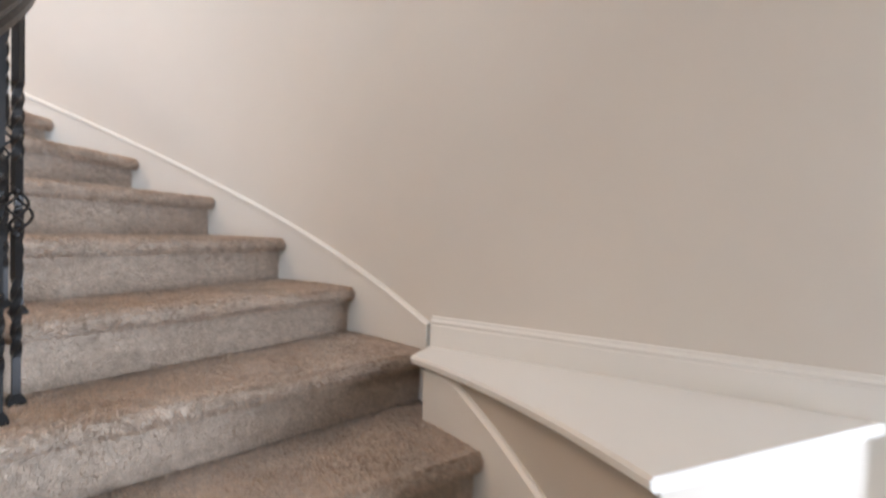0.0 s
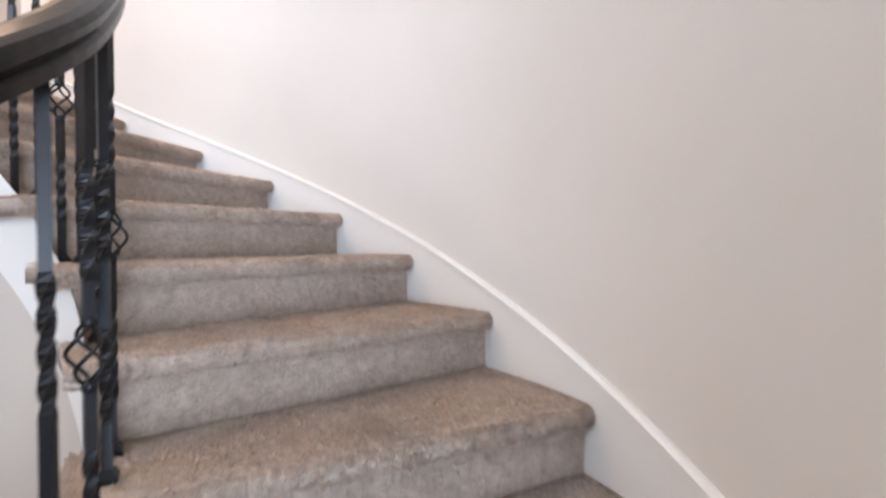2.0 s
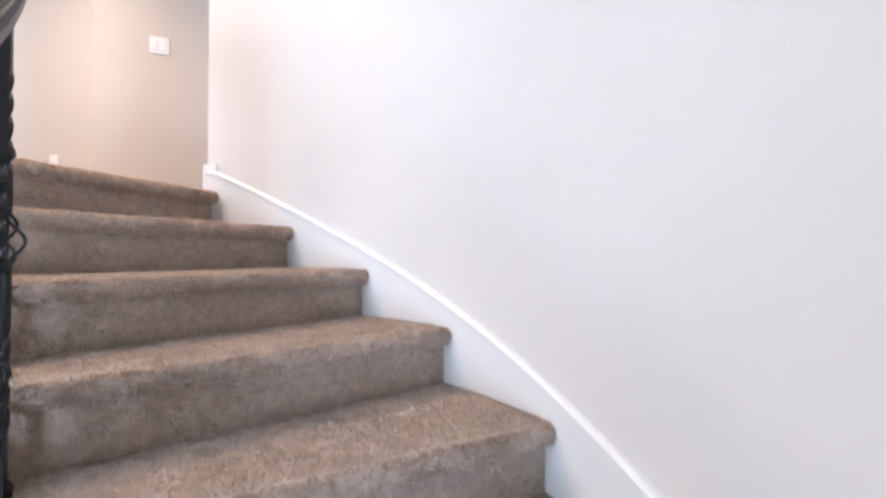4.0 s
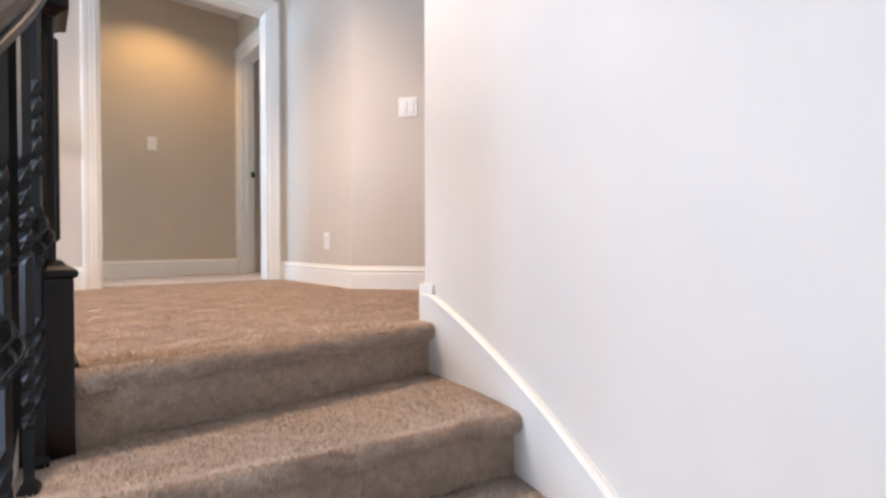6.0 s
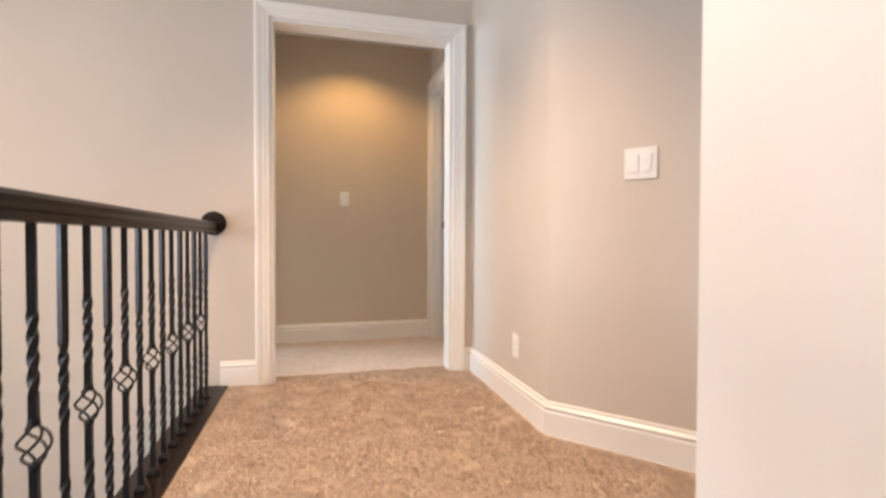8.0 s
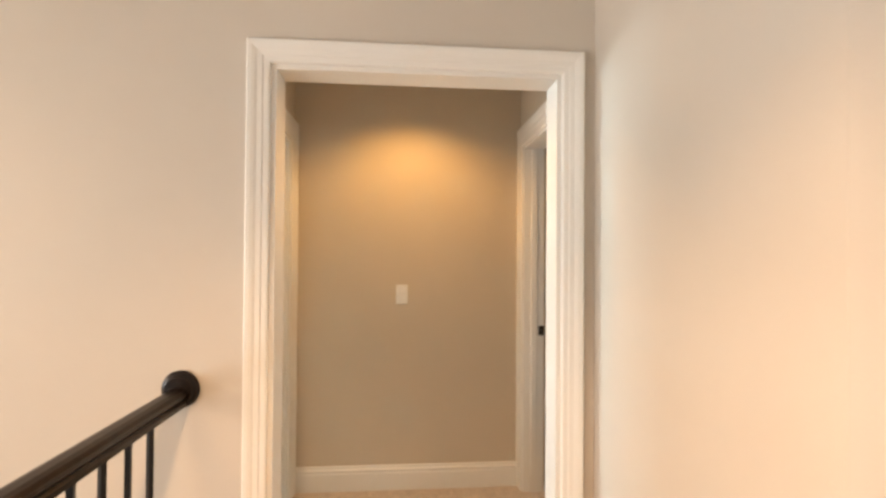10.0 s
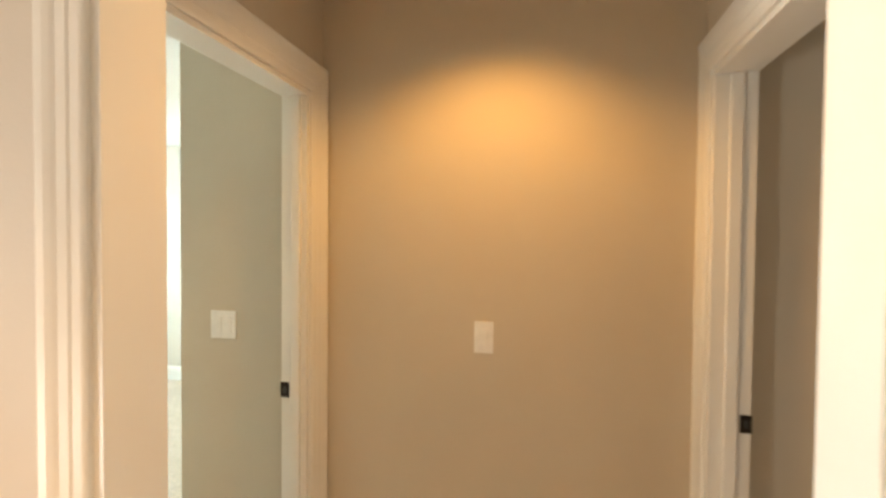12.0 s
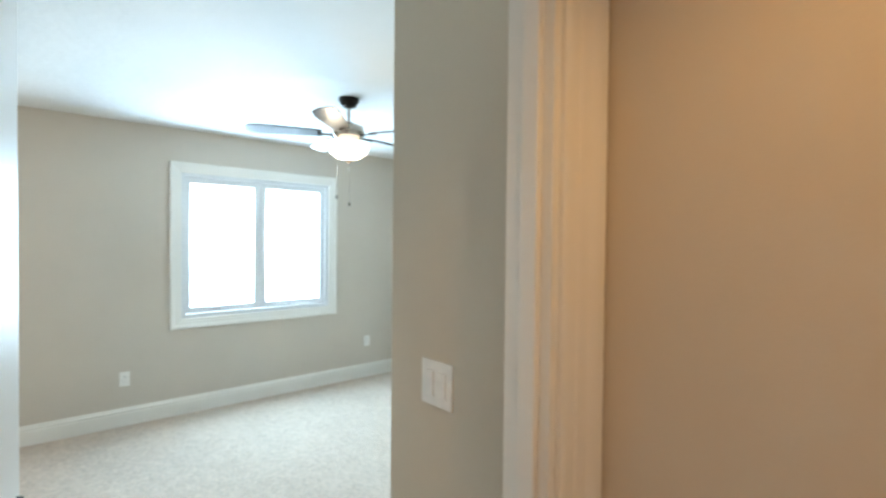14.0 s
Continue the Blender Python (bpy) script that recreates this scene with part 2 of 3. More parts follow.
def wall_piece(name, p0, p1, z0, z1, thick, openings=(), label="", mat=None, z_of=None):
    """A straight wall whose visible face runs from p0 to p1 and whose body lies to the left of that way; openings are (s0, s1, za, zb)."""
    p0, p1 = Vector(p0), Vector(p1)
    d = (p1 - p0)
    length = d.length
    d.normalize()
    n = Vector((-d.y, d.x))
    cuts = sorted({0.0, length, *[s for o in openings for s in o[:2]]})
    zs = sorted({z0, z1, *[z for o in openings for z in o[2:]]})
    bm = bmesh.new()
    grid = {}

    def vert(i, j, k):
        if (i, j, k) not in grid:
            q = p0 + d * cuts[i] + n * (thick if k else 0)
            grid[i, j, k] = bm.verts.new((q.x, q.y, zs[j]))
        return grid[i, j, k]

    def solid(i, j):
        if not (0 <= i < len(cuts) - 1 and 0 <= j < len(zs) - 1):
            return False
        s, z = (cuts[i] + cuts[i + 1]) / 2, (zs[j] + zs[j + 1]) / 2
        return not any(o[0] < s < o[1] and o[2] < z < o[3] for o in openings)

    for i in range(len(cuts) - 1):
        for j in range(len(zs) - 1):
            if not solid(i, j):
                continue
            bm.faces.new((vert(i, j, 0), vert(i + 1, j, 0), vert(i + 1, j + 1, 0), vert(i, j + 1, 0)))
            bm.faces.new((vert(i, j, 1), vert(i, j + 1, 1), vert(i + 1, j + 1, 1), vert(i + 1, j, 1)))
            if not solid(i - 1, j):
                bm.faces.new((vert(i, j, 0), vert(i, j + 1, 0), vert(i, j + 1, 1), vert(i, j, 1)))
            if not solid(i + 1, j):
                bm.faces.new((vert(i + 1, j, 0), vert(i + 1, j, 1), vert(i + 1, j + 1, 1), vert(i + 1, j + 1, 0)))
            if not solid(i, j - 1):
                bm.faces.new((vert(i, j, 0), vert(i, j, 1), vert(i + 1, j, 1), vert(i + 1, j, 0)))
            if not solid(i, j + 1):
                bm.faces.new((vert(i, j + 1, 0), vert(i + 1, j + 1, 0), vert(i + 1, j + 1, 1), vert(i, j + 1, 1)))
    return tagged(link(name, bm, mat or M_WALL), label or "greige painted plaster wall", "wall", kind="structure")


def offset_path(pts, d):
    """A polyline moved to its left by d, with mitred corners."""
    pts = [Vector(p) for p in pts]
    out = []
    for i, p in enumerate(pts):
        ds = []
        if i > 0:
            ds.append((p - pts[i - 1]).normalized())
        if i < len(pts) - 1:
            ds.append((pts[i + 1] - p).normalized())
        ns = [Vector((-q.y, q.x)) for q in ds]
        n = sum(ns, Vector((0, 0))).normalized()
        out.append(p + n * (d / max(0.3, n.dot(ns[0]))))
    return out


BASE_PROFILE = ((0.0, 0.0), (0.016, 0.0), (0.016, 0.100), (0.013, 0.106), (0.013, 0.112), (0.017, 0.116), (0.017, 0.122),
                (0.009, 0.130), (0.006, 0.143), (0.0, 0.145))


def baseboard(path, z=0.0, label="white painted baseboard with moulded top along the wall", tall=1.0):
    """Along a polyline; the room is to its left."""
    bm = bmesh.new()
    lines = [offset_path(path, d) for d, _ in BASE_PROFILE]
    rings = [[(lines[k][i].x, lines[k][i].y, z + h * tall) for k, (_, h) in enumerate(BASE_PROFILE)] for i in range(len(path))]
    add_sweep(bm, rings)
    return tagged(link("baseboard", bm, M_TRIM), label, "baseboard", kind="structure")


CASING = ((0.0, 0.0), (0.0, 0.010), (0.004, 0.0125), (0.010, 0.014), (0.030, 0.0155), (0.036, 0.018), (0.058, 0.020), (0.068, 0.023),
          (0.082, 0.026), (0.100, 0.027), (0.106, 0.024), (0.108, 0.018), (0.108, 0.0))


def casing(origin, way, out, s0, s1, top, parent, bottom=None, width=1.0):
    """Moulded casing round an opening; bottom: height of a fourth side."""
    o, way, out = Vector(origin), Vector(way), Vector(out)

    def at(s, z, v):
        q = o + way * s + out * v
        return (q.x, q.y, z)
    profile = [(u * width, v) for u, v in CASING]
    z_foot = 0.0 if bottom is None else bottom
    low = 0 if bottom is None else 1
    for side in (0, 1):
        bm = bmesh.new()
        s = (lambda u: s0 - u) if side == 0 else (lambda u: s1 + u)
        add_sweep(bm, [[at(s(u), z_foot - u * low, v) for u, v in profile], [at(s(u), top + u, v) for u, v in profile]])
        part("casing_leg", bm, M_TRIM, parent)
    bm = bmesh.new()
    add_sweep(bm, [[at(s0 - u, top + u, v) for u, v in profile], [at(s1 + u, top + u, v) for u, v in profile]])
    part("casing_head", bm, M_TRIM, parent)
    if bottom is not None:
        bm = bmesh.new()
        add_sweep(bm, [[at(s0 - u, bottom - u, v) for u, v in profile], [at(s1 + u, bottom - u, v) for u, v in profile]])
        part("casing_sill", bm, M_TRIM, parent)


def jamb_lining(origin, way, into, s0, s1, top, depth, parent):
    """Boards that line an opening through a wall; into points through the wall."""
    o, way, into = Vector(origin), Vector(way), Vector(into)
    t = 0.018

    def board(name, sa, sb, za, zb):
        bm = bmesh.new()
        pts = []
        for v in (0.0, depth):
            for s, z in ((sa, za), (sb, za), (sb, zb), (sa, zb)):
                q = o + way * s + into * v
                pts.append((q.x, q.y, z))
        add_sweep(bm, [pts[:4], pts[4:]])
        part(name, bm, M_TRIM, parent)
    board("jamb", s0 - 0.001, s0 + t, 0.0, top - t)
    board("jamb", s1 - t, s1 + 0.001, 0.0, top - t)
    board("head_jamb", s0 - 0.001, s1 + 0.001, top - t, top + 0.001)


# ---- structure ----
# outer stair wall: ledge stretch, arc, short straight end at the landing
ARC = [radians(-95 + 94 * k / 60) for k in range(61)]
arc_pts = [polar(R_WALL, a).to_2d() for a in ARC]
arc_start = arc_pts[0]
ledge_dir = Vector((-0.978, -0.207)).normalized()
LEDGE_END = arc_start + ledge_dir * 1.6
FOYER_Y = -4.2
Y_END = 1.70
outer = [Vector((LEDGE_END.x, FOYER_Y)), LEDGE_END, arc_start] + arc_pts[1:]


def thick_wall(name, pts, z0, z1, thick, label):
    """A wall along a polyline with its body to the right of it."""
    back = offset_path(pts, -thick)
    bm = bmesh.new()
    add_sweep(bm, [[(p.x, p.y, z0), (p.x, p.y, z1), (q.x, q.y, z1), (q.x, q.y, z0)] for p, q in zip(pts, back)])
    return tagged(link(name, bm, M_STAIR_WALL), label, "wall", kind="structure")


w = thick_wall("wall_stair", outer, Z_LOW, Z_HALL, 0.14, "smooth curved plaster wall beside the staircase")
for f in w.data.polygons:
    f.use_smooth = True
w.data.set_sharp_from_angle(angle=radians(30))

X_FOYER = -5.6
# door wall between landing and vestibule, going on over the stairwell
DOOR_X0, DOOR_X1, DOOR_TOP = 0.286, 1.358, 2.075
wall_piece("wall_door", (1.62, Y_DOOR), (-3.12, Y_DOOR), Z_LOW, Z_HALL, -0.13,
           [(1.62 - DOOR_X1, 1.62 - DOOR_X0, -0.02, DOOR_TOP)], "greige painted wall with a cased opening")
# hall side: short wall, then the slanted one
BEND = (1.487, 2.955)
wall_piece("wall_hall_side", (1.487, Y_DOOR), BEND, -0.3, Z_HALL, 0.12, (), "greige painted hall wall")
SLANT_END = (2.57, 1.66)
wall_piece("wall_hall_slant", BEND, SLANT_END, -0.3, Z_HALL, 0.12, (), "greige painted slanted hall wall")
wall_piece("wall_hall_end", SLANT_END, (2.57, 0.5), -0.3, Z_HALL, 0.12, (), "greige painted wall at the end of the hall")
wall_piece("wall_hall_return", (2.57, 0.5), (1.1, 0.5), -0.3, Z_HALL, 0.12, (), "greige painted wall closing the hall")
# vestibule
VD0, VD1 = 4.226, 4.980          # door opening in the vestibule's bedroom side
WD0, WD1 = 4.255, 5.020          # and in the side of the second bedroom
wall_piece("wall_vestibule_left", (X_VL, Y_DOOR + 0.13), (X_VL, Y_BACK), 0, Z_ROOM, 0.10, [(VD0 - Y_DOOR - 0.13, VD1 - Y_DOOR - 0.13, 0, DOOR_H - 0.01)],
           "vestibule wall with a cased door, its paint tinted warm as under lamplight", M_WALL_LAMPLIT)
wall_piece("wall_vestibule_right", (X_VR, Y_BACK), (X_VR, Y_DOOR + 0.13), 0, Z_ROOM, 0.12, [(Y_BACK - WD1, Y_BACK - WD0, 0, DOOR_H - 0.01)],
           "vestibule wall with a cased door, its paint tinted warm as under lamplight", M_WALL_LAMPLIT)
wall_piece("wall_vestibule_back", (-0.52, Y_BACK), (2.2, Y_BACK), 0, Z_ROOM, 0.14, (), "back wall of the vestibule, its paint tinted warm as under lamplight", M_WALL_LAMPLIT)
# bedroom
X_WIN = -3.925
Y_BED = 7.61
wall_piece("wall_bedroom_window", (X_WIN, 4.12), (X_WIN, Y_BED), 0, Z_ROOM, 0.16, [(5.254 - 4.12, 6.623 - 4.12, 0.818, 2.064)], "pale greige bedroom wall with a window")
wall_piece("wall_bedroom_far", (X_WIN - 0.16, Y_BED), (-0.38, Y_BED), 0, Z_ROOM, 0.14, (), "pale greige bedroom wall")
wall_piece("wall_bedroom_corner", (-0.52, Y_BED), (-0.52, Y_BACK + 0.14), 0, Z_ROOM, 0.14, (), "pale greige bedroom wall")
wall_piece("wall_second_bedroom_far", (2.06, Y_BACK + 0.14), (2.06, 7.0), 0, Z_ROOM, 0.0001 + 0.12, (), "pale greige bedroom wall")
wall_piece("wall_second_bedroom_end", (2.2, 7.0), (4.8, 7.0), 0, Z_ROOM, 0.12, (), "pale greige bedroom wall")
wall_piece("wall_second_bedroom_side", (4.8, 7.0), (4.8, 4.12), 0, Z_ROOM, 0.12, (), "pale greige bedroom wall")
wall_piece("wall_second_bedroom_near", (4.8, 4.12), (1.575, 4.12), 0, Z_ROOM, 0.12, (), "pale greige bedroom wall")
# foyer
wall_piece("wall_foyer_window", (X_FOYER, FOYER_Y), (X_FOYER, 1.3), Z_LOW, Z_HALL, 0.16, [(2.20, 3.50, -2.6, -0.5)], "greige foyer wall with a tall window")
wall_piece("wall_foyer_near", (X_FOYER, FOYER_Y), (LEDGE_END.x + 0.14, FOYER_Y), Z_LOW, Z_HALL, -0.14, (), "greige foyer wall")
wall_piece("wall_foyer_far", (X_FOYER, 1.3), (-3.0, 1.3), Z_LOW, Z_HALL, 0.12, (), "greige foyer wall")
wall_piece("wall_foyer_side", (-3.0, 1.42), (-3.0, Y_DOOR), Z_LOW, Z_HALL, 0.12, [(0.13, 1.73, 0.2, 2.4)], "greige foyer wall")


def slab(name, pts, z0, z1, mat, label, category):
    bm = bmesh.new()
    add_sweep(bm, [[(x, y, z0) for x, y in pts], [(x, y, z1) for x, y in pts]])
    return tagged(link(name, bm, mat), label, category, kind="structure")


# unseen slabs boxing in the stair window lamp, added to stop its light leaking
slab("wall_light_shield_south", [(-3.70, 1.43), (-3.065, 1.43), (-3.065, 1.55), (-3.70, 1.55)], 0.08, 2.52, M_WALL, "unseen greige slab shielding the side of the stair window light", "wall")
slab("wall_light_shield_north", [(-3.70, 3.15), (-3.065, 3.15), (-3.065, 3.27), (-3.70, 3.27)], 0.08, 2.52, M_WALL, "unseen greige slab shielding the side of the stair window light", "wall")
slab("wall_light_shield_below", [(-3.70, 1.55), (-3.065, 1.55), (-3.065, 3.15), (-3.70, 3.15)], 0.08, 0.20, M_WALL, "unseen greige slab shielding the stair window light from below", "wall")
slab("wall_light_shield_above", [(-3.70, 1.55), (-3.065, 1.55), (-3.065, 3.15), (-3.70, 3.15)], 2.40, 2.52, M_WALL, "unseen greige slab shielding the stair window light from above", "wall")
slab("floor_lower", [(X_FOYER, FOYER_Y), (2.7, FOYER_Y), (2.7, Y_DOOR), (X_FOYER, Y_DOOR)], Z_LOW - 0.2, Z_LOW, M_FLOOR_LOW, "brown wooden floor of the lower storey", "floor")
a0 = stair_angle(0)
edge_in = polar(1.365, a0)
slab("floor_landing", [(-0.08, edge_in.y + 0.05), (R_OUT + CX + 0.012, edge_in.y + 0.05), (2.5, edge_in.y + 0.05), (2.5, Y_DOOR), (-0.08, Y_DOOR)],
     -0.30, -0.006, M_TRIM, "white painted edge of the upper floor", "floor")
slab("ceiling_hall", [(X_FOYER - 0.2, -4.4), (2.8, -4.4), (2.8, Y_DOOR + 0.13), (X_FOYER - 0.2, Y_DOOR + 0.13)], Z_HALL, Z_HALL + 0.15, M_CEIL, "white textured hall ceiling", "ceiling")
slab("ceiling_rooms", [(X_WIN - 0.2, Y_DOOR + 0.131), (4.95, Y_DOOR + 0.131), (4.95, Y_BED + 0.2), (X_WIN - 0.2, Y_BED + 0.2)], Z_ROOM, Z_ROOM + 0.15, M_CEIL, "white textured bedroom ceiling", "ceiling")
slab("floor_rooms", [(X_WIN - 0.1, Y_DOOR + 0.131), (4.9, Y_DOOR + 0.131), (4.9, Y_BED + 0.1), (X_WIN - 0.1, Y_BED + 0.1)], -0.30, -0.004, M_TRIM, "plain sub-floor under the bedroom carpet", "floor")

# baseboards (room to the left of the way)
baseboard([(DOOR_X0 - 0.082, Y_DOOR), (0.02, Y_DOOR)])
baseboard([(DOOR_X1 + 0.082, Y_DOOR), (1.487, Y_DOOR), BEND, SLANT_END][::-1])
baseboard([(X_VR, Y_BACK), (X_VL, Y_BACK)])
baseboard([(X_WIN, Y_BED), (X_WIN, 4.12)])
baseboard([(-0.52, Y_BED), (X_WIN, Y_BED)])
baseboard([(-0.52, Y_BACK), (-0.52, Y_BED)])
baseboard([(0.02, Y_BACK), (-0.52, Y_BACK)])

# cased openings
d1 = thing("doorway_hall", "white moulded casing round the open doorway", "door frame", kind="structure")
casing((0, Y_DOOR, 0), (1, 0, 0), (0, -1, 0), DOOR_X0, DOOR_X1, DOOR_TOP, d1, width=0.76)
jamb_lining((0, Y_DOOR, 0), (1, 0, 0), (0, 1, 0), DOOR_X0, DOOR_X1, DOOR_TOP, 0.13, d1)
d2 = thing("doorway_bedroom", "white moulded casing round the bedroom doorway", "door frame", kind="structure")
casing((X_VL, 0, 0), (0, 1, 0), (1, 0, 0), VD0, VD1, DOOR_H - 0.01, d2)
jamb_lining((X_VL, 0, 0), (0, 1, 0), (-1, 0, 0), VD0, VD1, DOOR_H - 0.01, 0.10, d2)
d3 = thing("doorway_second_bedroom", "white moulded casing round the second bedroom doorway", "door frame", kind="structure")
casing((X_VR, 0, 0), (0, 1, 0), (-1, 0, 0), WD0, WD1, DOOR_H - 0.01, d3)
jamb_lining((X_VR, 0, 0), (0, 1, 0), (1, 0, 0), WD0, WD1, DOOR_H - 0.01, 0.12, d3)
for d, x_edge, side, y1 in ((d2, X_VL - 0.10, 1, VD1), (d3, X_VR + 0.12, -1, WD1)):
    def span(u0, u1):
        return tuple(sorted((x_edge + side * u0, x_edge + side * u1)))
    box_part("strike_plate", (*span(-0.003, 0.031), y1 - 0.0205, y1 - 0.016, 0.918, 0.974), M_BRONZE, d, "dark bronze strike plate", 0.001)
    box_part("latch_hole", (*span(0.008, 0.020), y1 - 0.0212, y1 - 0.018, 0.934, 0.958), M_SLOT, d)
    box_part("door_stop", (*span(0.042, 0.078), y1 - 0.030, y1 - 0.0175, 0.0, DOOR_H - 0.03), M_TRIM, d, bevel=0.003)

# bedroom window
win = thing("window_1", "white framed twin casement window with a wide casing", "window", kind="structure")
casing((X_WIN, 0, 0), (0, 1, 0), (1, 0, 0), 5.254, 6.623, 2.064, win, bottom=0.818, width=0.82)


def frame_bars(name, y0, y1, z0, z1, bar, x0, x1, mat, parent):
    bm = bmesh.new()
    add_box(bm, x0, x1, y0, y0 + bar, z0, z1)
    add_box(bm, x0, x1, y1 - bar, y1, z0, z1)
    add_box(bm, x0, x1, y0 + bar, y1 - bar, z0, z0 + bar)
    add_box(bm, x0, x1, y0 + bar, y1 - bar, z1 - bar, z1)
    return part(name, bm, mat, parent)


frame_bars("window_frame", 5.254, 6.623, 0.818, 2.064, 0.03, X_WIN - 0.11, X_WIN - 0.005, M_VINYL, win)
for y0, y1 in ((5.284, 5.9365), (5.9405, 6.593)):
    sash = frame_bars("sash", y0, y1, 0.853, 2.037, 0.05, X_WIN - 0.09, X_WIN - 0.045, M_VINYL, win)
    g = box_part("pane", (X_WIN - 0.070, X_WIN - 0.064, y0 + 0.05, y1 - 0.05, 0.903, 1.987), M_GLASS, sash)
    g.visible_shadow = False
    box_part("crank_handle", (X_WIN - 0.045, X_WIN - 0.02, (y0 + y1) / 2 - 0.04, (y0 + y1) / 2 + 0.04, 0.870, 0.884), M_VINYL, win, "", 0.004)
bm = bmesh.new()
add_box(bm, X_WIN - 1.0, X_WIN - 0.95, 3.5, 8.5, -0.5, 3.2)
tagged(link("backdrop", bm, M_SKYCARD), "bright overcast sky outside the bedroom window", "sky", kind="structure")

# stairs
staircase = thing("staircase", "curved staircase covered in beige cut-pile carpet", "staircase", kind="structure")
for n in range(0, STEPS):
    z = -n * RISE
    a_foot = stair_angle(n)
    a_back = stair_angle(n - 1) if n > 0 else stair_angle(0) + radians(2.0)
    # riser
    bm = bmesh.new()
    rows = []
    for k in range(17):
        r_side = side_radius(a_foot) - 0.035
        r = r_side + (R_OUT - r_side) * k / 16
        rows.append([polar(r, a_foot + 0.005 / r, z - RISE * (1 - j / 4) - (0.045 if j == 4 else 0)) for j in range(5)])
    add_grid(bm, rows)
    part("riser", bm, M_CARPET_SHADED, staircase)
    # tread with a rounded nosing
    bm = bmesh.new()
    prof = [(0.012, -0.050), (-0.010, -0.054), (-0.026, -0.047), (-0.034, -0.032), (-0.034, -0.018), (-0.027, -0.007), (-0.013, -0.001), (0.012, 0.0)]
    rows = []
    for k in range(29):
        u = k / 28
        r_end = side_radius(a_foot) - 0.075
        r = r_end + (R_OUT - r_end) * u
        tuck = 0.02 * max(0, 1 - k / 1.5)
        row = [polar(r, a_foot + (d + tuck) / r, z + (h + 0.025) * (1 - tuck * 20) - 0.025) for d, h in prof]
        back = a_back + 0.004 / r
        start = a_foot + 0.012 / r
        for j in range(1, 7):
            row.append(polar(r, start + (back - start) * j / 6, z - (tuck * 0.5)))
        row.append(polar(r, back, z - 0.050))
        rows.append(row)
    add_sweep(bm, rows)
    part("tread", bm, M_CARPET_SHADED, staircase, smooth=True)

# white open stringer under the tread ends, and the soffit
bm = bmesh.new()
NN = 120
rows, under = [], []
for k in range(NN + 1):
    a = stair_angle(0) + (stair_angle(STEPS - 1) - stair_angle(0)) * k / NN
    zl = -stair_step_at(a) * RISE
    rs = side_radius(a) - 0.035
    rows.append([polar(rs, a, zl - 0.06), polar(rs, a, zl - 0.34), polar(rs + 0.012, a, zl - 0.34)])
    under.append([polar(rs + 0.010, a, zl - 0.30), polar(rs + 0.010, a, Z_LOW), polar(rs + 0.11, a, Z_LOW), polar(rs + 0.11, a, zl - 0.30)])
add_grid(bm, rows)
for n in range(0, STEPS):
    a1, a2 = stair_angle(n), (stair_angle(n - 1) if n else stair_angle(0) + 0.02)
    side = [a1 + (a2 - a1) * k / 6 for k in range(7)]
    q = [polar(side_radius(a) - 0.035, a, -n * RISE - 0.045) for a in side]
    lo = [polar(side_radius(a) - 0.035, a, -(n + 1 - k / 6) * RISE - 0.10) for k, a in enumerate(side)]
    add_grid(bm, [q, lo])
bm_under = bmesh.new()
add_sweep(bm_under, under)
tagged(link("wall_under_stair", bm_under, M_WALL), "curved plaster wall under the open side of the stair", "wall", kind="structure")
tagged(link("stair_stringer", bm, M_TRIM, staircase), "white painted open stringer")

# skirt board along the curved wall
A_SKIRT = radians(-94.8)        # foot of the skirt, at the ledge


def skirt_over(a):
    n = stair_step_at(min(a, stair_angle(0)))
    return 0.090 + 0.020 * min(1.0, max(0.0, (n - 6.0) / 3.0)) + 0.02 * max(0.0, 1 - n / 1.5)


def skirt_rows(r_wall, a_from, a_to, steps, limit=None):
    rows_ = []
    for k in range(steps + 1):
        a = a_from + (a_to - a_from) * k / steps
        zl = -stair_step_at(min(a, stair_angle(0))) * RISE
        top = min(zl + skirt_over(a), 0.140)
        if limit is not None:
            top = min(top, limit)
        bot = zl - 0.35
        prof = [(r_wall, bot), (r_wall - 0.014, bot), (r_wall - 0.014, top - 0.022), (r_wall - 0.020, top - 0.020), (r_wall - 0.020, top - 0.009),
                (r_wall - 0.014, top - 0.003), (r_wall - 0.008, top), (r_wall, top)]
        rows_.append([polar(r, a, z) for r, z in prof])
    return rows_


bm = bmesh.new()
add_sweep(bm, skirt_rows(R_WALL, A_SKIRT, radians(-1.1), 84))
end_top = -stair_step_at(A_SKIRT) * RISE + skirt_over(A_SKIRT)
add_sweep(bm, [[polar(r, A_SKIRT + da, z) for r, da in ((R_WALL, 0), (R_WALL - 0.020, 0), (R_WALL - 0.020, 0.009), (R_WALL, 0.009))] for z in (LEDGE_Z + 0.001, end_top - 0.004)])
# the board turns the corner at the wall's end
xw = R_WALL + CX
add_box(bm, xw - 0.016, xw, 1.64, Y_END + 0.016, 0.0, 0.14)
add_box(bm, xw, xw + 0.14, Y_END, Y_END + 0.016, 0.0, 0.14)
tagged(link("baseboard_stair", bm, M_TRIM), "white skirt board rising along the curved stair wall", "skirting", kind="structure")

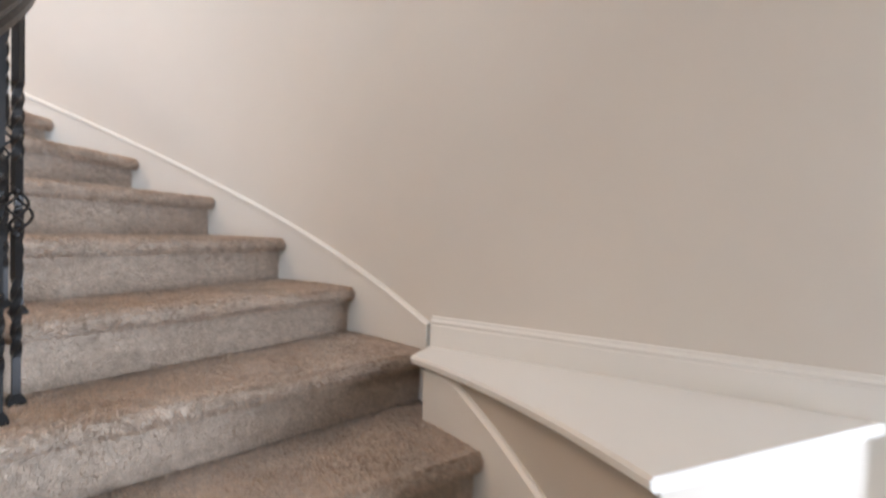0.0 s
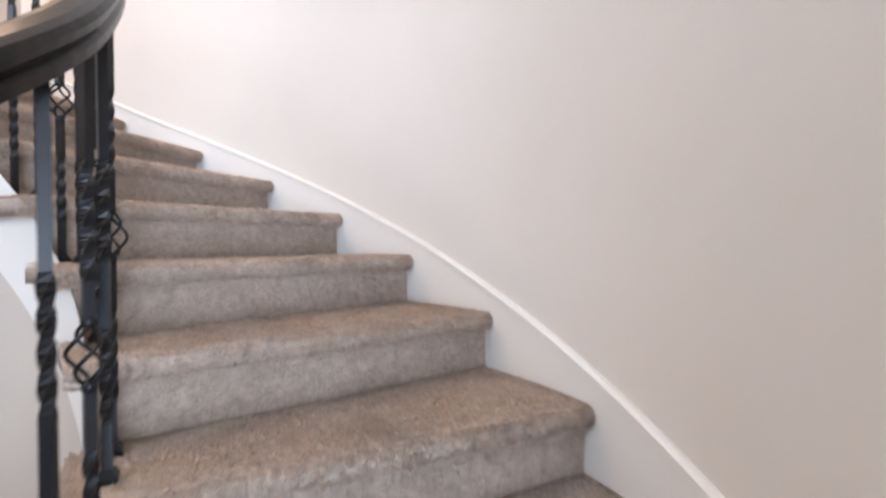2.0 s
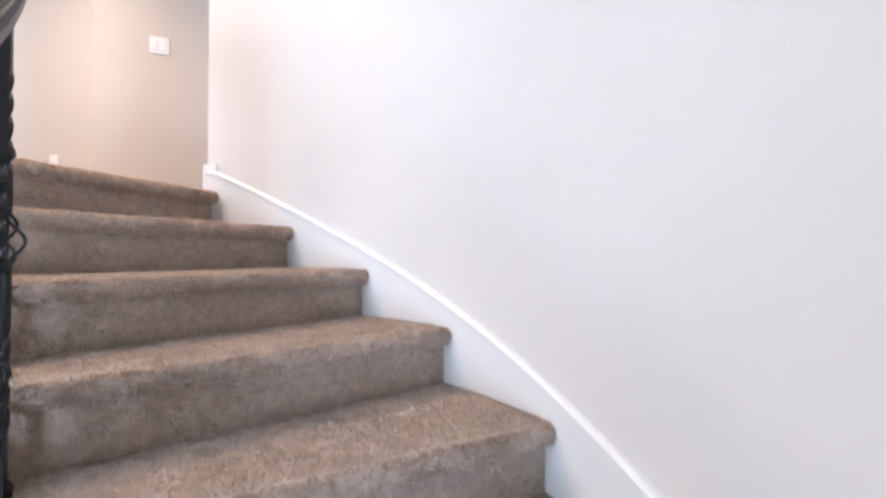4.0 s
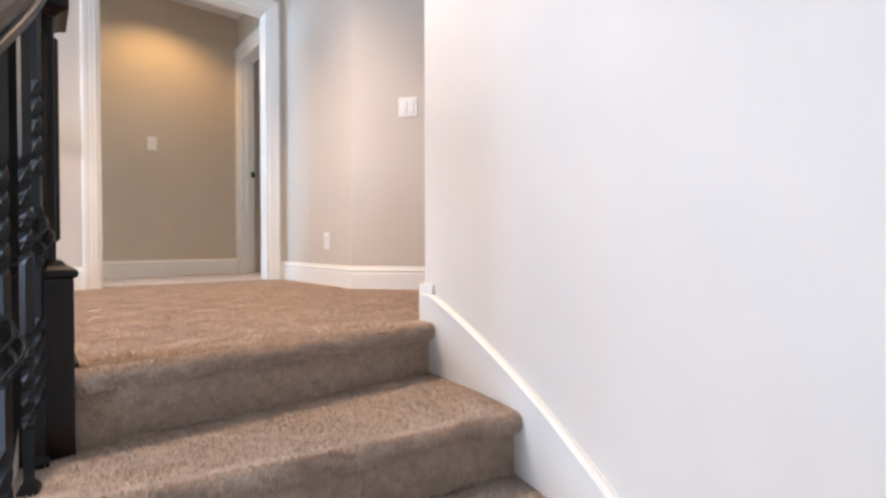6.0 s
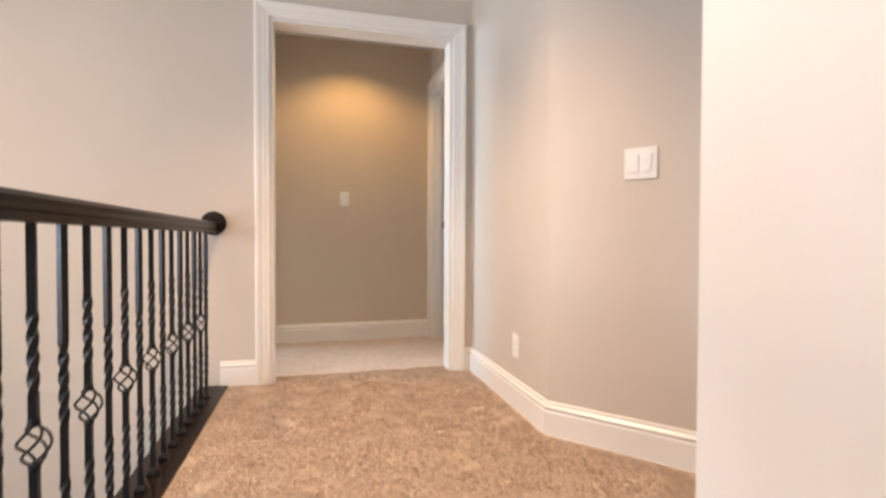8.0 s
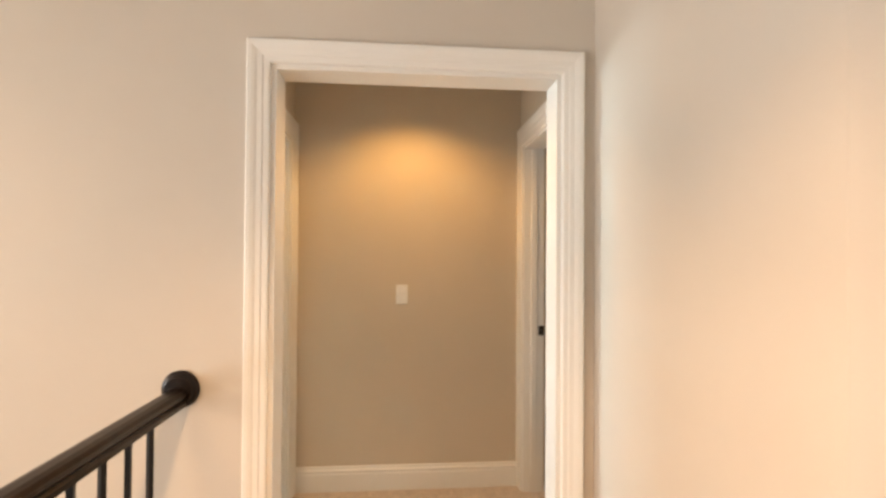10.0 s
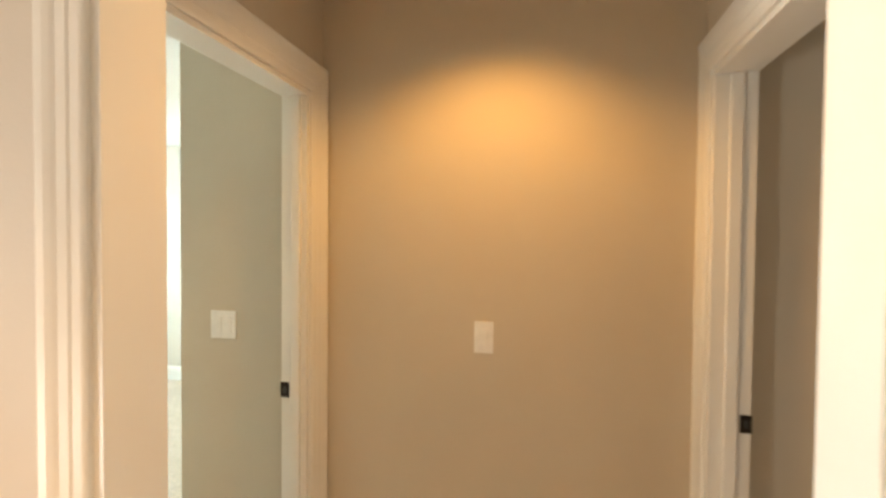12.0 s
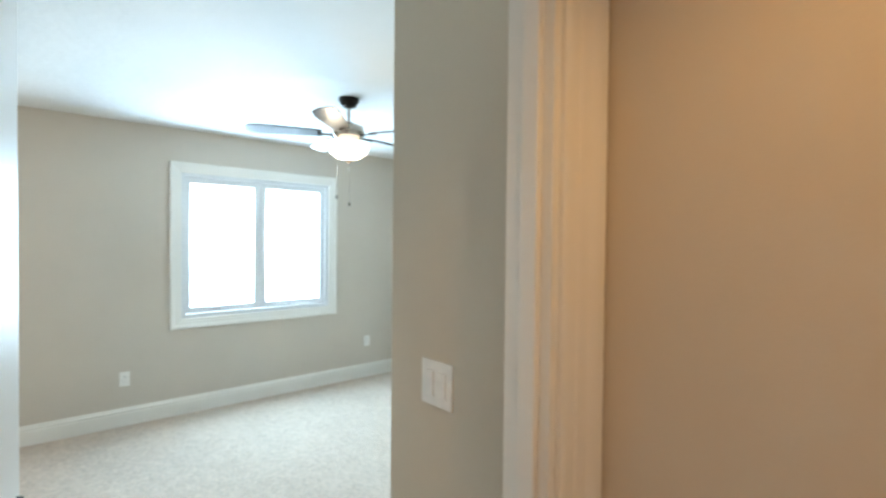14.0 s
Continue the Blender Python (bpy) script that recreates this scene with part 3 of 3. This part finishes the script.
# low wall and ledge beside the lowest steps
A_LEDGE0, A_LEDGE1 = radians(-97.5), radians(-117.6)
arc_len = 1.17
bm = bmesh.new()
rows = []
for k in range(17):
    p = polar(2.335, A_LEDGE0 + (A_LEDGE1 - A_LEDGE0) * k / 16)
    q = arc_start + ledge_dir * (arc_len * k / 16)
    rows.append([(p.x, p.y, Z_LOW), (p.x, p.y, LEDGE_Z - 0.028), (q.x, q.y, LEDGE_Z - 0.028), (q.x, q.y, Z_LOW)])
add_sweep(bm, rows)
tagged(link("low_wall", bm, M_WALL), "low curved plaster wall beside the lowest steps", "wall", kind="structure")
bm = bmesh.new()
rows = []
for k in range(18):
    p = polar(2.295, radians(-96.6) + (A_LEDGE1 - radians(0.4) - radians(-96.6)) * k / 17)
    q = arc_start + ledge_dir * ((arc_len + 0.03) * k / 17) + Vector((0.0, 0.001))
    e = (q - p.to_2d()).normalized() * 0.008
    rows.append([(p.x + e.x, p.y + e.y, LEDGE_Z - 0.028), (p.x, p.y, LEDGE_Z - 0.021), (p.x, p.y, LEDGE_Z - 0.007), (p.x + e.x, p.y + e.y, LEDGE_Z),
                 (q.x, q.y, LEDGE_Z), (q.x, q.y, LEDGE_Z - 0.028)])
add_sweep(bm, rows)
tagged(link("ledge", bm, M_TRIM), "wide white painted ledge capping the low wall", "ledge", kind="structure")
bm = bmesh.new()
add_sweep(bm, skirt_rows(2.335, radians(-135), A_LEDGE0, 30, LEDGE_Z - 0.03))
tagged(link("baseboard_low", bm, M_TRIM), "white skirt board falling along the low wall", "skirting", kind="structure")
baseboard([LEDGE_END, arc_start - ledge_dir * 0.0], LEDGE_Z, "white moulded baseboard along the ledge", 0.72)

# landing carpet and bedroom carpet
slab("carpet_landing", [(0.061, edge_in.y + 0.022), (R_OUT + CX + 0.012, polar(R_OUT, a0).y + 0.022), (2.6, polar(R_OUT, a0).y + 0.03), (2.6, Y_DOOR + 0.06), (0.061, Y_DOOR + 0.06)],
     -0.005, 0.0035, M_CARPET, "beige cut-pile landing carpet", "carpet")
slab("carpet_rooms", [(X_WIN, Y_DOOR + 0.06), (4.8, Y_DOOR + 0.06), (4.8, Y_BED), (X_WIN, Y_BED)], -0.0039, -0.0002, M_CARPET, "beige cut-pile bedroom carpet", "carpet")

# ---- railing ----
X_RAIL = -0.01
RAIL_H = 0.920
STAIR_RAIL_H = 0.820


def rail_height(nn):
    """Handrail top over the nosing line; it eases up towards the newel."""
    u = max(0.0, 1 - nn / 5.0)
    return STAIR_RAIL_H + 0.12 * u * u * (3 - 2 * u)



def baluster(name_parent, x, y, z0, z1, kind_, spin):
    """Square twisted iron bar with a shoe; kind_ 1 has a basket."""
    root = thing("baluster", "black wrought iron baluster with %s" % ("a twisted basket" if kind_ else "two twisted lengths"), "baluster", "railing balusters")
    root.location = (x, y, z0)
    h = z1 - z0
    s = 0.0075
    bm = bmesh.new()
    rings = []
    N = 64

    def ring(z, ang, half):
        return [(half * 1.414 * math.cos(ang + math.pi / 4 + k * math.pi / 2), half * 1.414 * math.sin(ang + math.pi / 4 + k * math.pi / 2), z) for k in range(4)]
    if kind_:
        zones = [(0.12, 0.32), (0.60, 0.80)]
        b0, b1 = 0.422 * h, 0.529 * h
    else:
        zones = [(0.13, 0.34), (0.48, 0.69)]
        b0 = b1 = None
    ang = spin
    spans = [(0.0, h)] if not kind_ else [(0.0, b0), (b1, h)]
    for s0, s1 in spans:
        rings = []
        for k in range(N + 1):
            z = s0 + (s1 - s0) * k / N
            if any(za * h < z < zb * h for za, zb in zones):
                ang += (s1 - s0) / N * 38
            rings.append(ring(z, ang, s))
        add_sweep(bm, rings)
    part("bar", bm, M_IRON, root)
    if kind_:
        bm = bmesh.new()
        for w_ in range(4):
            pts = []
            for k in range(13):
                u = k / 12
                rr = 0.004 + 0.024 * math.sin(math.pi * u)
                aa = w_ * math.pi / 2 + u * math.pi * 1.1
                pts.append(Vector((rr * math.cos(aa), rr * math.sin(aa), b0 + (b1 - b0) * u)))
            rings = []
            for i, p in enumerate(pts):
                t_ = (pts[min(i + 1, 12)] - pts[max(i - 1, 0)]).normalized()
                e1 = t_.cross(Vector((0.3, 0.2, 1))).normalized()
                e2 = t_.cross(e1)
                rings.append([p + 0.0032 * (math.cos(q) * e1 + math.sin(q) * e2) for q in (0, 1.257, 2.513, 3.77, 5.027)])
            add_sweep(bm, rings)
        part("basket", bm, M_IRON, root, smooth=True)
        for zc in (b0, b1):
            bm = bmesh.new()
            add_lathe(bm, [(0.0, zc - 0.012), (0.010, zc - 0.008), (0.011, zc), (0.010, zc + 0.008), (0.0, zc + 0.012)], (0, 0, 0), 10)
            part("collar", bm, M_IRON, root, smooth=True)
    bm = bmesh.new()
    add_sweep(bm, [ring(0.0, spin, 0.016), ring(0.010, spin, 0.016), ring(0.022, spin, 0.010), ring(0.024, spin, 0.0075)])
    part("shoe", bm, M_IRON, root)
    return root


# landing balusters: build two kinds once, copy along the rail
Y_NEWEL = 1.732
protos = [baluster(None, X_RAIL, 3.785, 0.012, RAIL_H - 0.06, 0, 0.0), baluster(None, X_RAIL, 3.785 - 0.118, 0.012, RAIL_H - 0.06, 1, 0.0)]
for k in range(2, 16):
    copy_thing(protos[k % 2], pose(X_RAIL, 3.785 - 0.118 * k, 0.012))
# stair balusters, two to a tread
seq = 0
stair_protos = {}
for n in range(0, STEPS - 1):
    a1, a2 = stair_angle(n + 1), stair_angle(n)
    for j in range(2):
        f = 0.25 + 0.5 * j
        a = a1 + (a2 - a1) * f
        z0 = -(n + 1) * RISE
        zr = -stair_step_at(a) * RISE + rail_height(stair_step_at(a)) - 0.06
        p = polar(rail_radius(a), a)
        key = (j, seq % 2, min(n, 5))
        m_ = pose(p.x, p.y, z0, 0, 0, math.degrees(a))
        if key in stair_protos:
            copy_thing(stair_protos[key], m_)
        else:
            ob = baluster(None, p.x, p.y, 0.0, zr - z0, seq % 2, 0.0)
            ob.matrix_basis = m_
            stair_protos[key] = ob
        seq += 1

HR = ((-0.031, -0.060), (-0.031, -0.045), (-0.024, -0.038), (-0.031, -0.026), (-0.033, -0.014), (-0.026, -0.004), (-0.012, 0.0),
      (0.012, 0.0), (0.026, -0.004), (0.033, -0.014), (0.031, -0.026), (0.024, -0.038), (0.031, -0.045), (0.031, -0.060))
rail = thing("handrail", "dark espresso wooden handrail over the iron balusters", "handrail")
bm = bmesh.new()
add_sweep(bm, [[(X_RAIL + u, y, RAIL_H + v) for u, v in HR] for y in (Y_NEWEL, Y_DOOR - 0.03)])
part("landing_rail", bm, M_WOOD, rail, smooth=False)
bm = bmesh.new()
rings = []
for k in range(121):
    a = stair_angle(0) + (stair_angle(STEPS - 1) - stair_angle(0)) * k / 120
    nn = stair_step_at(a)
    zt = -nn * RISE + rail_height(nn)
    rings.append([polar(rail_radius(a) + u, a, zt + v) for u, v in HR])
add_sweep(bm, rings)
part("stair_rail", bm, M_WOOD, rail, smooth=False)
bm = bmesh.new()
add_lathe(bm, [(0.0, 0.0), (0.062, 0.0), (0.066, -0.006), (0.060, -0.016), (0.050, -0.020), (0.046, -0.030), (0.0, -0.032)], (X_RAIL, Y_DOOR, 0.912), 32, "y")
part("rosette", bm, M_WOOD, rail, "round dark wooden rosette", smooth=False)

# dark wooden shoe plate under the landing balusters
bm = bmesh.new()
add_box(bm, -0.085, 0.060, Y_NEWEL - 0.02, Y_DOOR - 0.001, -0.02, 0.012, 0.004)
tagged(link("landing_edge_board", bm, M_WOOD), "dark espresso wooden edge board under the balusters", "edge board", kind="structure")

# newel
newel = thing("newel_post", "dark espresso panelled wooden newel post at the stair head", "newel post")
newel.location = (-0.034, Y_NEWEL, 0)
SQUARE = ((-1, -1), (1, -1), (1, 1), (-1, 1))


def newel_tier(name, tiers):
    """A square moulding of (half width, height) tiers."""
    bm_ = bmesh.new()
    add_sweep(bm_, [[(sx * w_, sy * w_, z_) for sx, sy in SQUARE] for w_, z_ in tiers])
    return part(name, bm_, M_WOOD, newel)


box_part("plinth", (-0.083, 0.083, -0.083, 0.083, -0.20, 0.212), M_WOOD, newel, bevel=0.004)
newel_tier("plinth_cap", ((0.084, 0.212), (0.090, 0.217), (0.091, 0.226), (0.088, 0.231), (0.072, 0.240), (0.064, 0.250), (0.060, 0.252)))
box_part("shaft", (-0.054, 0.054, -0.054, 0.054, 0.25, 0.955), M_WOOD, newel, bevel=0.003)
for sx, sy in ((0, -1), (0, 1), (1, 0), (-1, 0)):
    for off in (-0.034, 0.034):
        bm = bmesh.new()
        arc_ = [math.pi * k / 8 for k in range(9)]
        bead = [(0.009 * math.cos(q), 0.053 + 0.009 * math.sin(q)) for q in arc_]
        rings = []
        for z_, w_ in ((0.292, 0.3), (0.298, 1.0), (0.742, 1.0), (0.748, 0.3)):
            ring_ = [(off + u * w_, 0.053 + (v - 0.053) * w_) for u, v in bead]
            rings.append([(sx * v, u, z_) if sx else (u, sy * v, z_) for u, v in ring_])
        add_sweep(bm, rings)
        part("reed", bm, M_WOOD, newel, smooth=True)
newel_tier("neck_moulding", ((0.056, 0.785), (0.066, 0.795), (0.080, 0.803), (0.080, 0.822), (0.068, 0.832), (0.056, 0.842)))
newel_tier("cap", ((0.056, 0.940), (0.070, 0.952), (0.092, 0.966), (0.096, 0.976), (0.096, 0.992), (0.060, 1.020), (0.0005, 1.030)))

# ---- switches and outlets ----
def plate(name, centre, way, out, w_, h_, kind_, label, category):
    """kind_: number of rockers, 0 for a duplex outlet, -1 for a plain decora outlet."""
    root = thing(name, label, category)
    c, way, out = Vector(centre), Vector(way).normalized(), Vector(out).normalized()
    up = Vector((0, 0, 1))
    root.matrix_world = Matrix((( way.x, up.x, out.x, c.x), (way.y, up.y, out.y, c.y), (way.z, up.z, out.z, c.z), (0, 0, 0, 1)))
    box_part("cover", (-w_ / 2, w_ / 2, -h_ / 2, h_ / 2, -0.001, 0.006), M_PLATE, root, bevel=0.002)
    if kind_ > 0:
        for k in range(kind_):
            cx = (k - (kind_ - 1) / 2) * 0.046
            box_part("rocker_frame", (cx - 0.0175, cx + 0.0175, -0.034, 0.034, 0.0055, 0.0075), M_PLATE, root, bevel=0.0008)
            rk = box_part("rocker", (cx - 0.015, cx + 0.015, -0.031, 0.031, 0.006, 0.0105), M_PLATE, root, bevel=0.0015)
    else:
        for zc in (-0.019, 0.019):
            o_ = box_part("socket", (-0.0165, 0.0165, zc - 0.014, zc + 0.014, 0.005, 0.0085), M_PLATE, root, bevel=0.003)
            for sx in (-0.006, 0.006):
                box_part("slot", (sx - 0.0012, sx + 0.0012, zc - 0.004, zc + 0.005, 0.0078, 0.0088), M_SLOT, o_)
    return root


plate("light_switch", (0.758, Y_BACK, 1.153), (1, 0, 0), (0, -1, 0), 0.070, 0.115, 1, "white single rocker switch plate on the vestibule wall", "light switch")
slant = (Vector(SLANT_END) - Vector(BEND)).normalized()
sw2 = Vector(BEND) + slant * 0.364
plate("double_light_switch", (sw2.x, sw2.y, 1.118), (slant.x, slant.y, 0), (slant.y, -slant.x, 0), 0.117, 0.117, 2, "white double rocker switch plate on the slanted wall", "light switch")
plate("double_light_switch", (-0.314, Y_BACK, 1.148), (1, 0, 0), (0, -1, 0), 0.117, 0.115, 2, "white double rocker switch plate inside the bedroom", "light switch")
plate("outlet", (1.487, 3.29, 0.305), (0, -1, 0), (-1, 0, 0), 0.070, 0.115, 0, "white duplex outlet low on the hall wall", "outlet")
plate("outlet", (X_WIN, 4.85, 0.375), (0, 1, 0), (1, 0, 0), 0.070, 0.115, 0, "white duplex outlet low on the bedroom wall", "outlet")
plate("outlet", (X_WIN, 7.09, 0.395), (0, 1, 0), (1, 0, 0), 0.070, 0.115, 0, "white duplex outlet low on the bedroom wall", "outlet")

# ---- bedroom door leaf, open against the wall ----
door = thing("bedroom_door", "white panelled bedroom door standing open", "door")
door.matrix_world = pose(X_VL - 0.102, VD0 - 0.016, 0, 0, 0, 176.4)
box_part("leaf", (0.0, 0.72, -0.036, 0.0, 0.012, 2.06), M_TRIM, door, bevel=0.002)
for z0_, z1_ in ((0.25, 0.95), (1.10, 1.90)):
    bm = bmesh.new()
    for sgn in (0.0, -0.036):
        add_box(bm, 0.13, 0.59, sgn - 0.004, sgn + 0.004, z0_, z1_, 0.003)
    part("panel_moulding", bm, M_TRIM, door)
hd = bmesh.new()
add_lathe(hd, [(0.0, 0.0), (0.032, 0.0), (0.030, -0.010), (0.012, -0.014), (0.010, -0.045), (0.0, -0.046)], (0.655, -0.036, 0.97), 20, "y")
add_box(hd, 0.545, 0.662, -0.090, -0.076, 0.962, 0.978, 0.005)
part("lever_handle", hd, M_BRONZE, door, "dark bronze lever handle")

# ---- ceiling fan ----
fan = thing("ceiling_fan", "bronze ceiling fan with dark blades and a lit frosted bowl", "ceiling fan")
fan.location = (-2.185, 5.877, Z_ROOM)
bm = bmesh.new()
add_lathe(bm, [(0.0, 0.0), (0.065, 0.0), (0.065, -0.02), (0.045, -0.055), (0.018, -0.065), (0.0, -0.066)], (0, 0, 0), 24)
part("canopy", bm, M_BRONZE, fan, smooth=False)
bm = bmesh.new()
add_lathe(bm, [(0.0, -0.06), (0.012, -0.06), (0.012, -0.17), (0.0, -0.17)], (0, 0, 0), 12)
part("downrod", bm, M_NICKEL, fan)
bm = bmesh.new()
add_lathe(bm, [(0.0, -0.16), (0.05, -0.165), (0.095, -0.185), (0.105, -0.22), (0.095, -0.255), (0.06, -0.275), (0.06, -0.295), (0.0, -0.297)], (0, 0, 0), 28)
part("motor_housing", bm, M_NICKEL, fan, "polished metal motor housing", smooth=True)
bm = bmesh.new()
add_lathe(bm, [(0.0, -0.29), (0.125, -0.295), (0.135, -0.315), (0.12, -0.355), (0.08, -0.385), (0.03, -0.398), (0.0, -0.40)], (0, 0, 0), 28)
part("glass_bowl", bm, M_SHADE, fan, "lit frosted glass bowl", smooth=True)
bm = bmesh.new()
add_lathe(bm, [(0.0, -0.395), (0.02, -0.398), (0.016, -0.41), (0.0, -0.425)], (0, 0, 0), 14)
part("finial", bm, M_BRONZE, fan)
for x_, y_, low in ((-0.03, -0.07, 0.64), (0.05, -0.02, 0.69)):
    bm = bmesh.new()
    add_lathe(bm, [(0.0008, -0.30), (0.0008, -low)], (x_, y_, 0), 6)
    chain = part("pull_chain", bm, M_NICKEL, fan)
    bm = bmesh.new()
    add_lathe(bm, [(0.0, -low + 0.012), (0.004, -low + 0.008), (0.0065, -low - 0.004), (0.005, -low - 0.016), (0.0, -low - 0.018)], (x_, y_, 0), 10)
    part("pull_fob", bm, M_BRONZE, chain, smooth=True)
for k in range(5):
    ang = math.radians(30 + 72 * k)
    rot = Matrix.Rotation(ang, 4, "Z") @ Matrix.Translation((0, 0, -0.245)) @ Matrix.Rotation(radians(12), 4, "X")
    bm = bmesh.new()
    add_box(bm, 0.09, 0.20, -0.014, 0.014, -0.004, 0.004, 0.002, rot)
    bl = part("blade_arm", bm, M_BRONZE, fan)
    bm = bmesh.new()
    out_ = [(0.17, -0.045), (0.30, -0.058), (0.52, -0.068), (0.60, -0.058), (0.63, -0.025), (0.63, 0.025), (0.60, 0.058), (0.52, 0.068), (0.30, 0.058), (0.17, 0.045)]
    add_sweep(bm, [[rot @ Vector((x_, y_, 0.005)) for x_, y_ in out_], [rot @ Vector((x_, y_, 0.012)) for x_, y_ in out_]])
    part("blade", bm, M_WOOD, fan)

# recessed downlights; the third ring, over the stairwell, is added for the fill lamp
for x_, y_, z_ in ((0.80, 4.60, Z_ROOM), (0.48, 2.50, Z_HALL), (-0.75, 2.45, Z_HALL)):
    dl = thing("recessed_downlight", "white trimmed recessed ceiling downlight", "ceiling light", "recessed downlights")
    dl.location = (x_, y_, z_)
    bm = bmesh.new()
    seg = 28
    rings = []
    for r_, h_ in ((0.085, 0.0), (0.085, -0.004), (0.066, -0.007), (0.062, 0.0)):
        rings.append([(r_ * math.cos(2 * math.pi * k / seg), r_ * math.sin(2 * math.pi * k / seg), h_) for k in range(seg)])
    add_grid(bm, rings, close=True)
    part("trim_ring", bm, M_TRIM, dl)

# ---- carpet pile ----
def pile(name, places, normals, tall, wide, seed, label, mat, sway=1.0):
    """Many small leaning fibres, one triangle each."""
    rng = np.random.default_rng(seed)
    p = np.asarray(places, dtype=np.float64)
    nrm = np.asarray(normals, dtype=np.float64)
    n = len(p)
    def swirl(fx, fy, fz, ph):
        return np.sin(p[:, 0] * fx + p[:, 2] * fz + ph + 1.9 * np.sin(p[:, 1] * fy * 0.43 + ph)) + np.sin(p[:, 1] * fy + 1.6 * np.sin(p[:, 0] * fx * 0.37 + p[:, 2] * fz + 2 * ph))
    broad = np.stack([swirl(31, 27, 22, 0.3), swirl(26, 33, 19, 1.7), swirl(29, 24, 33, 4.0)], 1) * 0.36
    tufts = np.stack([swirl(171, 143, 130, 2.2), swirl(149, 187, 111, 5.1), swirl(158, 166, 140, 3.3)], 1) * 0.10
    lean = sway * (broad + tufts) + rng.normal(0, 0.2, (n, 3))
    tip = nrm + lean
    tip /= np.linalg.norm(tip, axis=1)[:, None]
    side = np.cross(tip, rng.normal(0, 1, (n, 3)))
    side /= np.linalg.norm(side, axis=1)[:, None]
    h = (tall * rng.uniform(0.6, 1.25, n))[:, None]
    w_ = wide * rng.uniform(0.6, 1.3, n)[:, None]
    base = p - nrm * 0.001
    v = np.empty((n, 3, 3))
    v[:, 0], v[:, 1], v[:, 2] = base - side * w_ / 2, base + side * w_ / 2, base + tip * h
    me = bpy.data.meshes.new(name)
    me.vertices.add(3 * n)
    me.vertices.foreach_set("co", v.ravel())
    me.loops.add(3 * n)
    me.loops.foreach_set("vertex_index", np.arange(3 * n, dtype=np.int32))
    me.polygons.add(n)
    me.polygons.foreach_set("loop_start", np.arange(0, 3 * n, 3, dtype=np.int32))
    me.update(calc_edges=True)
    me.materials.append(mat)
    return tagged(new(name, me), label, "carpet pile", kind="stuff")


rng = np.random.default_rng(7)
# landing
N_L = 230000
xy = np.stack([rng.uniform(0.065, 1.9, N_L), rng.uniform(1.70, 4.10, N_L)], 1)
keep = (xy[:, 0] < 1.46) | (xy[:, 1] < 2.9 - (xy[:, 0] - 1.487) * 1.19)
keep &= ~((xy[:, 1] > Y_DOOR - 0.01) & ((xy[:, 0] < DOOR_X0) | (xy[:, 0] > DOOR_X1)))
keep &= ~((xy[:, 0] > R_OUT + CX - 0.01) & (xy[:, 1] < Y_END + 0.03))
xy = xy[keep]
pile("carpet_pile", np.column_stack([xy, np.full(len(xy), 0.003)]), np.tile((0, 0, 1.0), (len(xy), 1)), 0.0090, 0.0048, 1, "soft beige pile of the landing carpet", M_PILE)
# treads, nosings and risers
pts, nrms, talls = [], [], []
for n in range(0, 11):
    z = -n * RISE
    a1 = stair_angle(n)
    a2 = stair_angle(n - 1) if n else a1 + radians(2.0)
    r_end = side_radius(a1) - 0.075
    for kind_, count_ in (("top", 13000 if n else 4000), ("nose", 6500), ("riser", 7500)):
        r = np.sqrt(rng.uniform(r_end ** 2 if kind_ != "riser" else (r_end + 0.045) ** 2, (R_OUT - 0.004) ** 2, count_))
        if kind_ == "top":
            a = a1 + 0.0 / r + (a2 - a1) * rng.uniform(0.0, 0.985, count_)
            zz, nx, nz = np.full(count_, z), np.zeros(count_), np.ones(count_)
        elif kind_ == "nose":
            th = rng.uniform(0.1, math.pi - 0.2, count_)
            a = a1 + (-0.012 - 0.022 * np.sin(th)) / r
            zz, nx, nz = z - 0.026 + 0.025 * np.cos(th), np.sin(th), np.cos(th)
        else:
            a = a1 + 0.004 / r
            zz, nx, nz = z - rng.uniform(0.055, RISE - 0.002, count_), np.ones(count_), np.zeros(count_)
        pts.append(np.stack([CX + r * np.cos(a), CY + r * np.sin(a), zz], 1))
        nrms.append(np.stack([np.sin(a) * nx, -np.cos(a) * nx, nz], 1))
        talls.append(np.full(count_, {"riser": 0.0045, "nose": 0.0105, "top": 0.0085}[kind_]))
pile("stair_carpet_pile", np.concatenate(pts), np.concatenate(nrms), np.concatenate(talls), 0.0046, 2, "soft beige pile of the stair carpet", M_PILE)
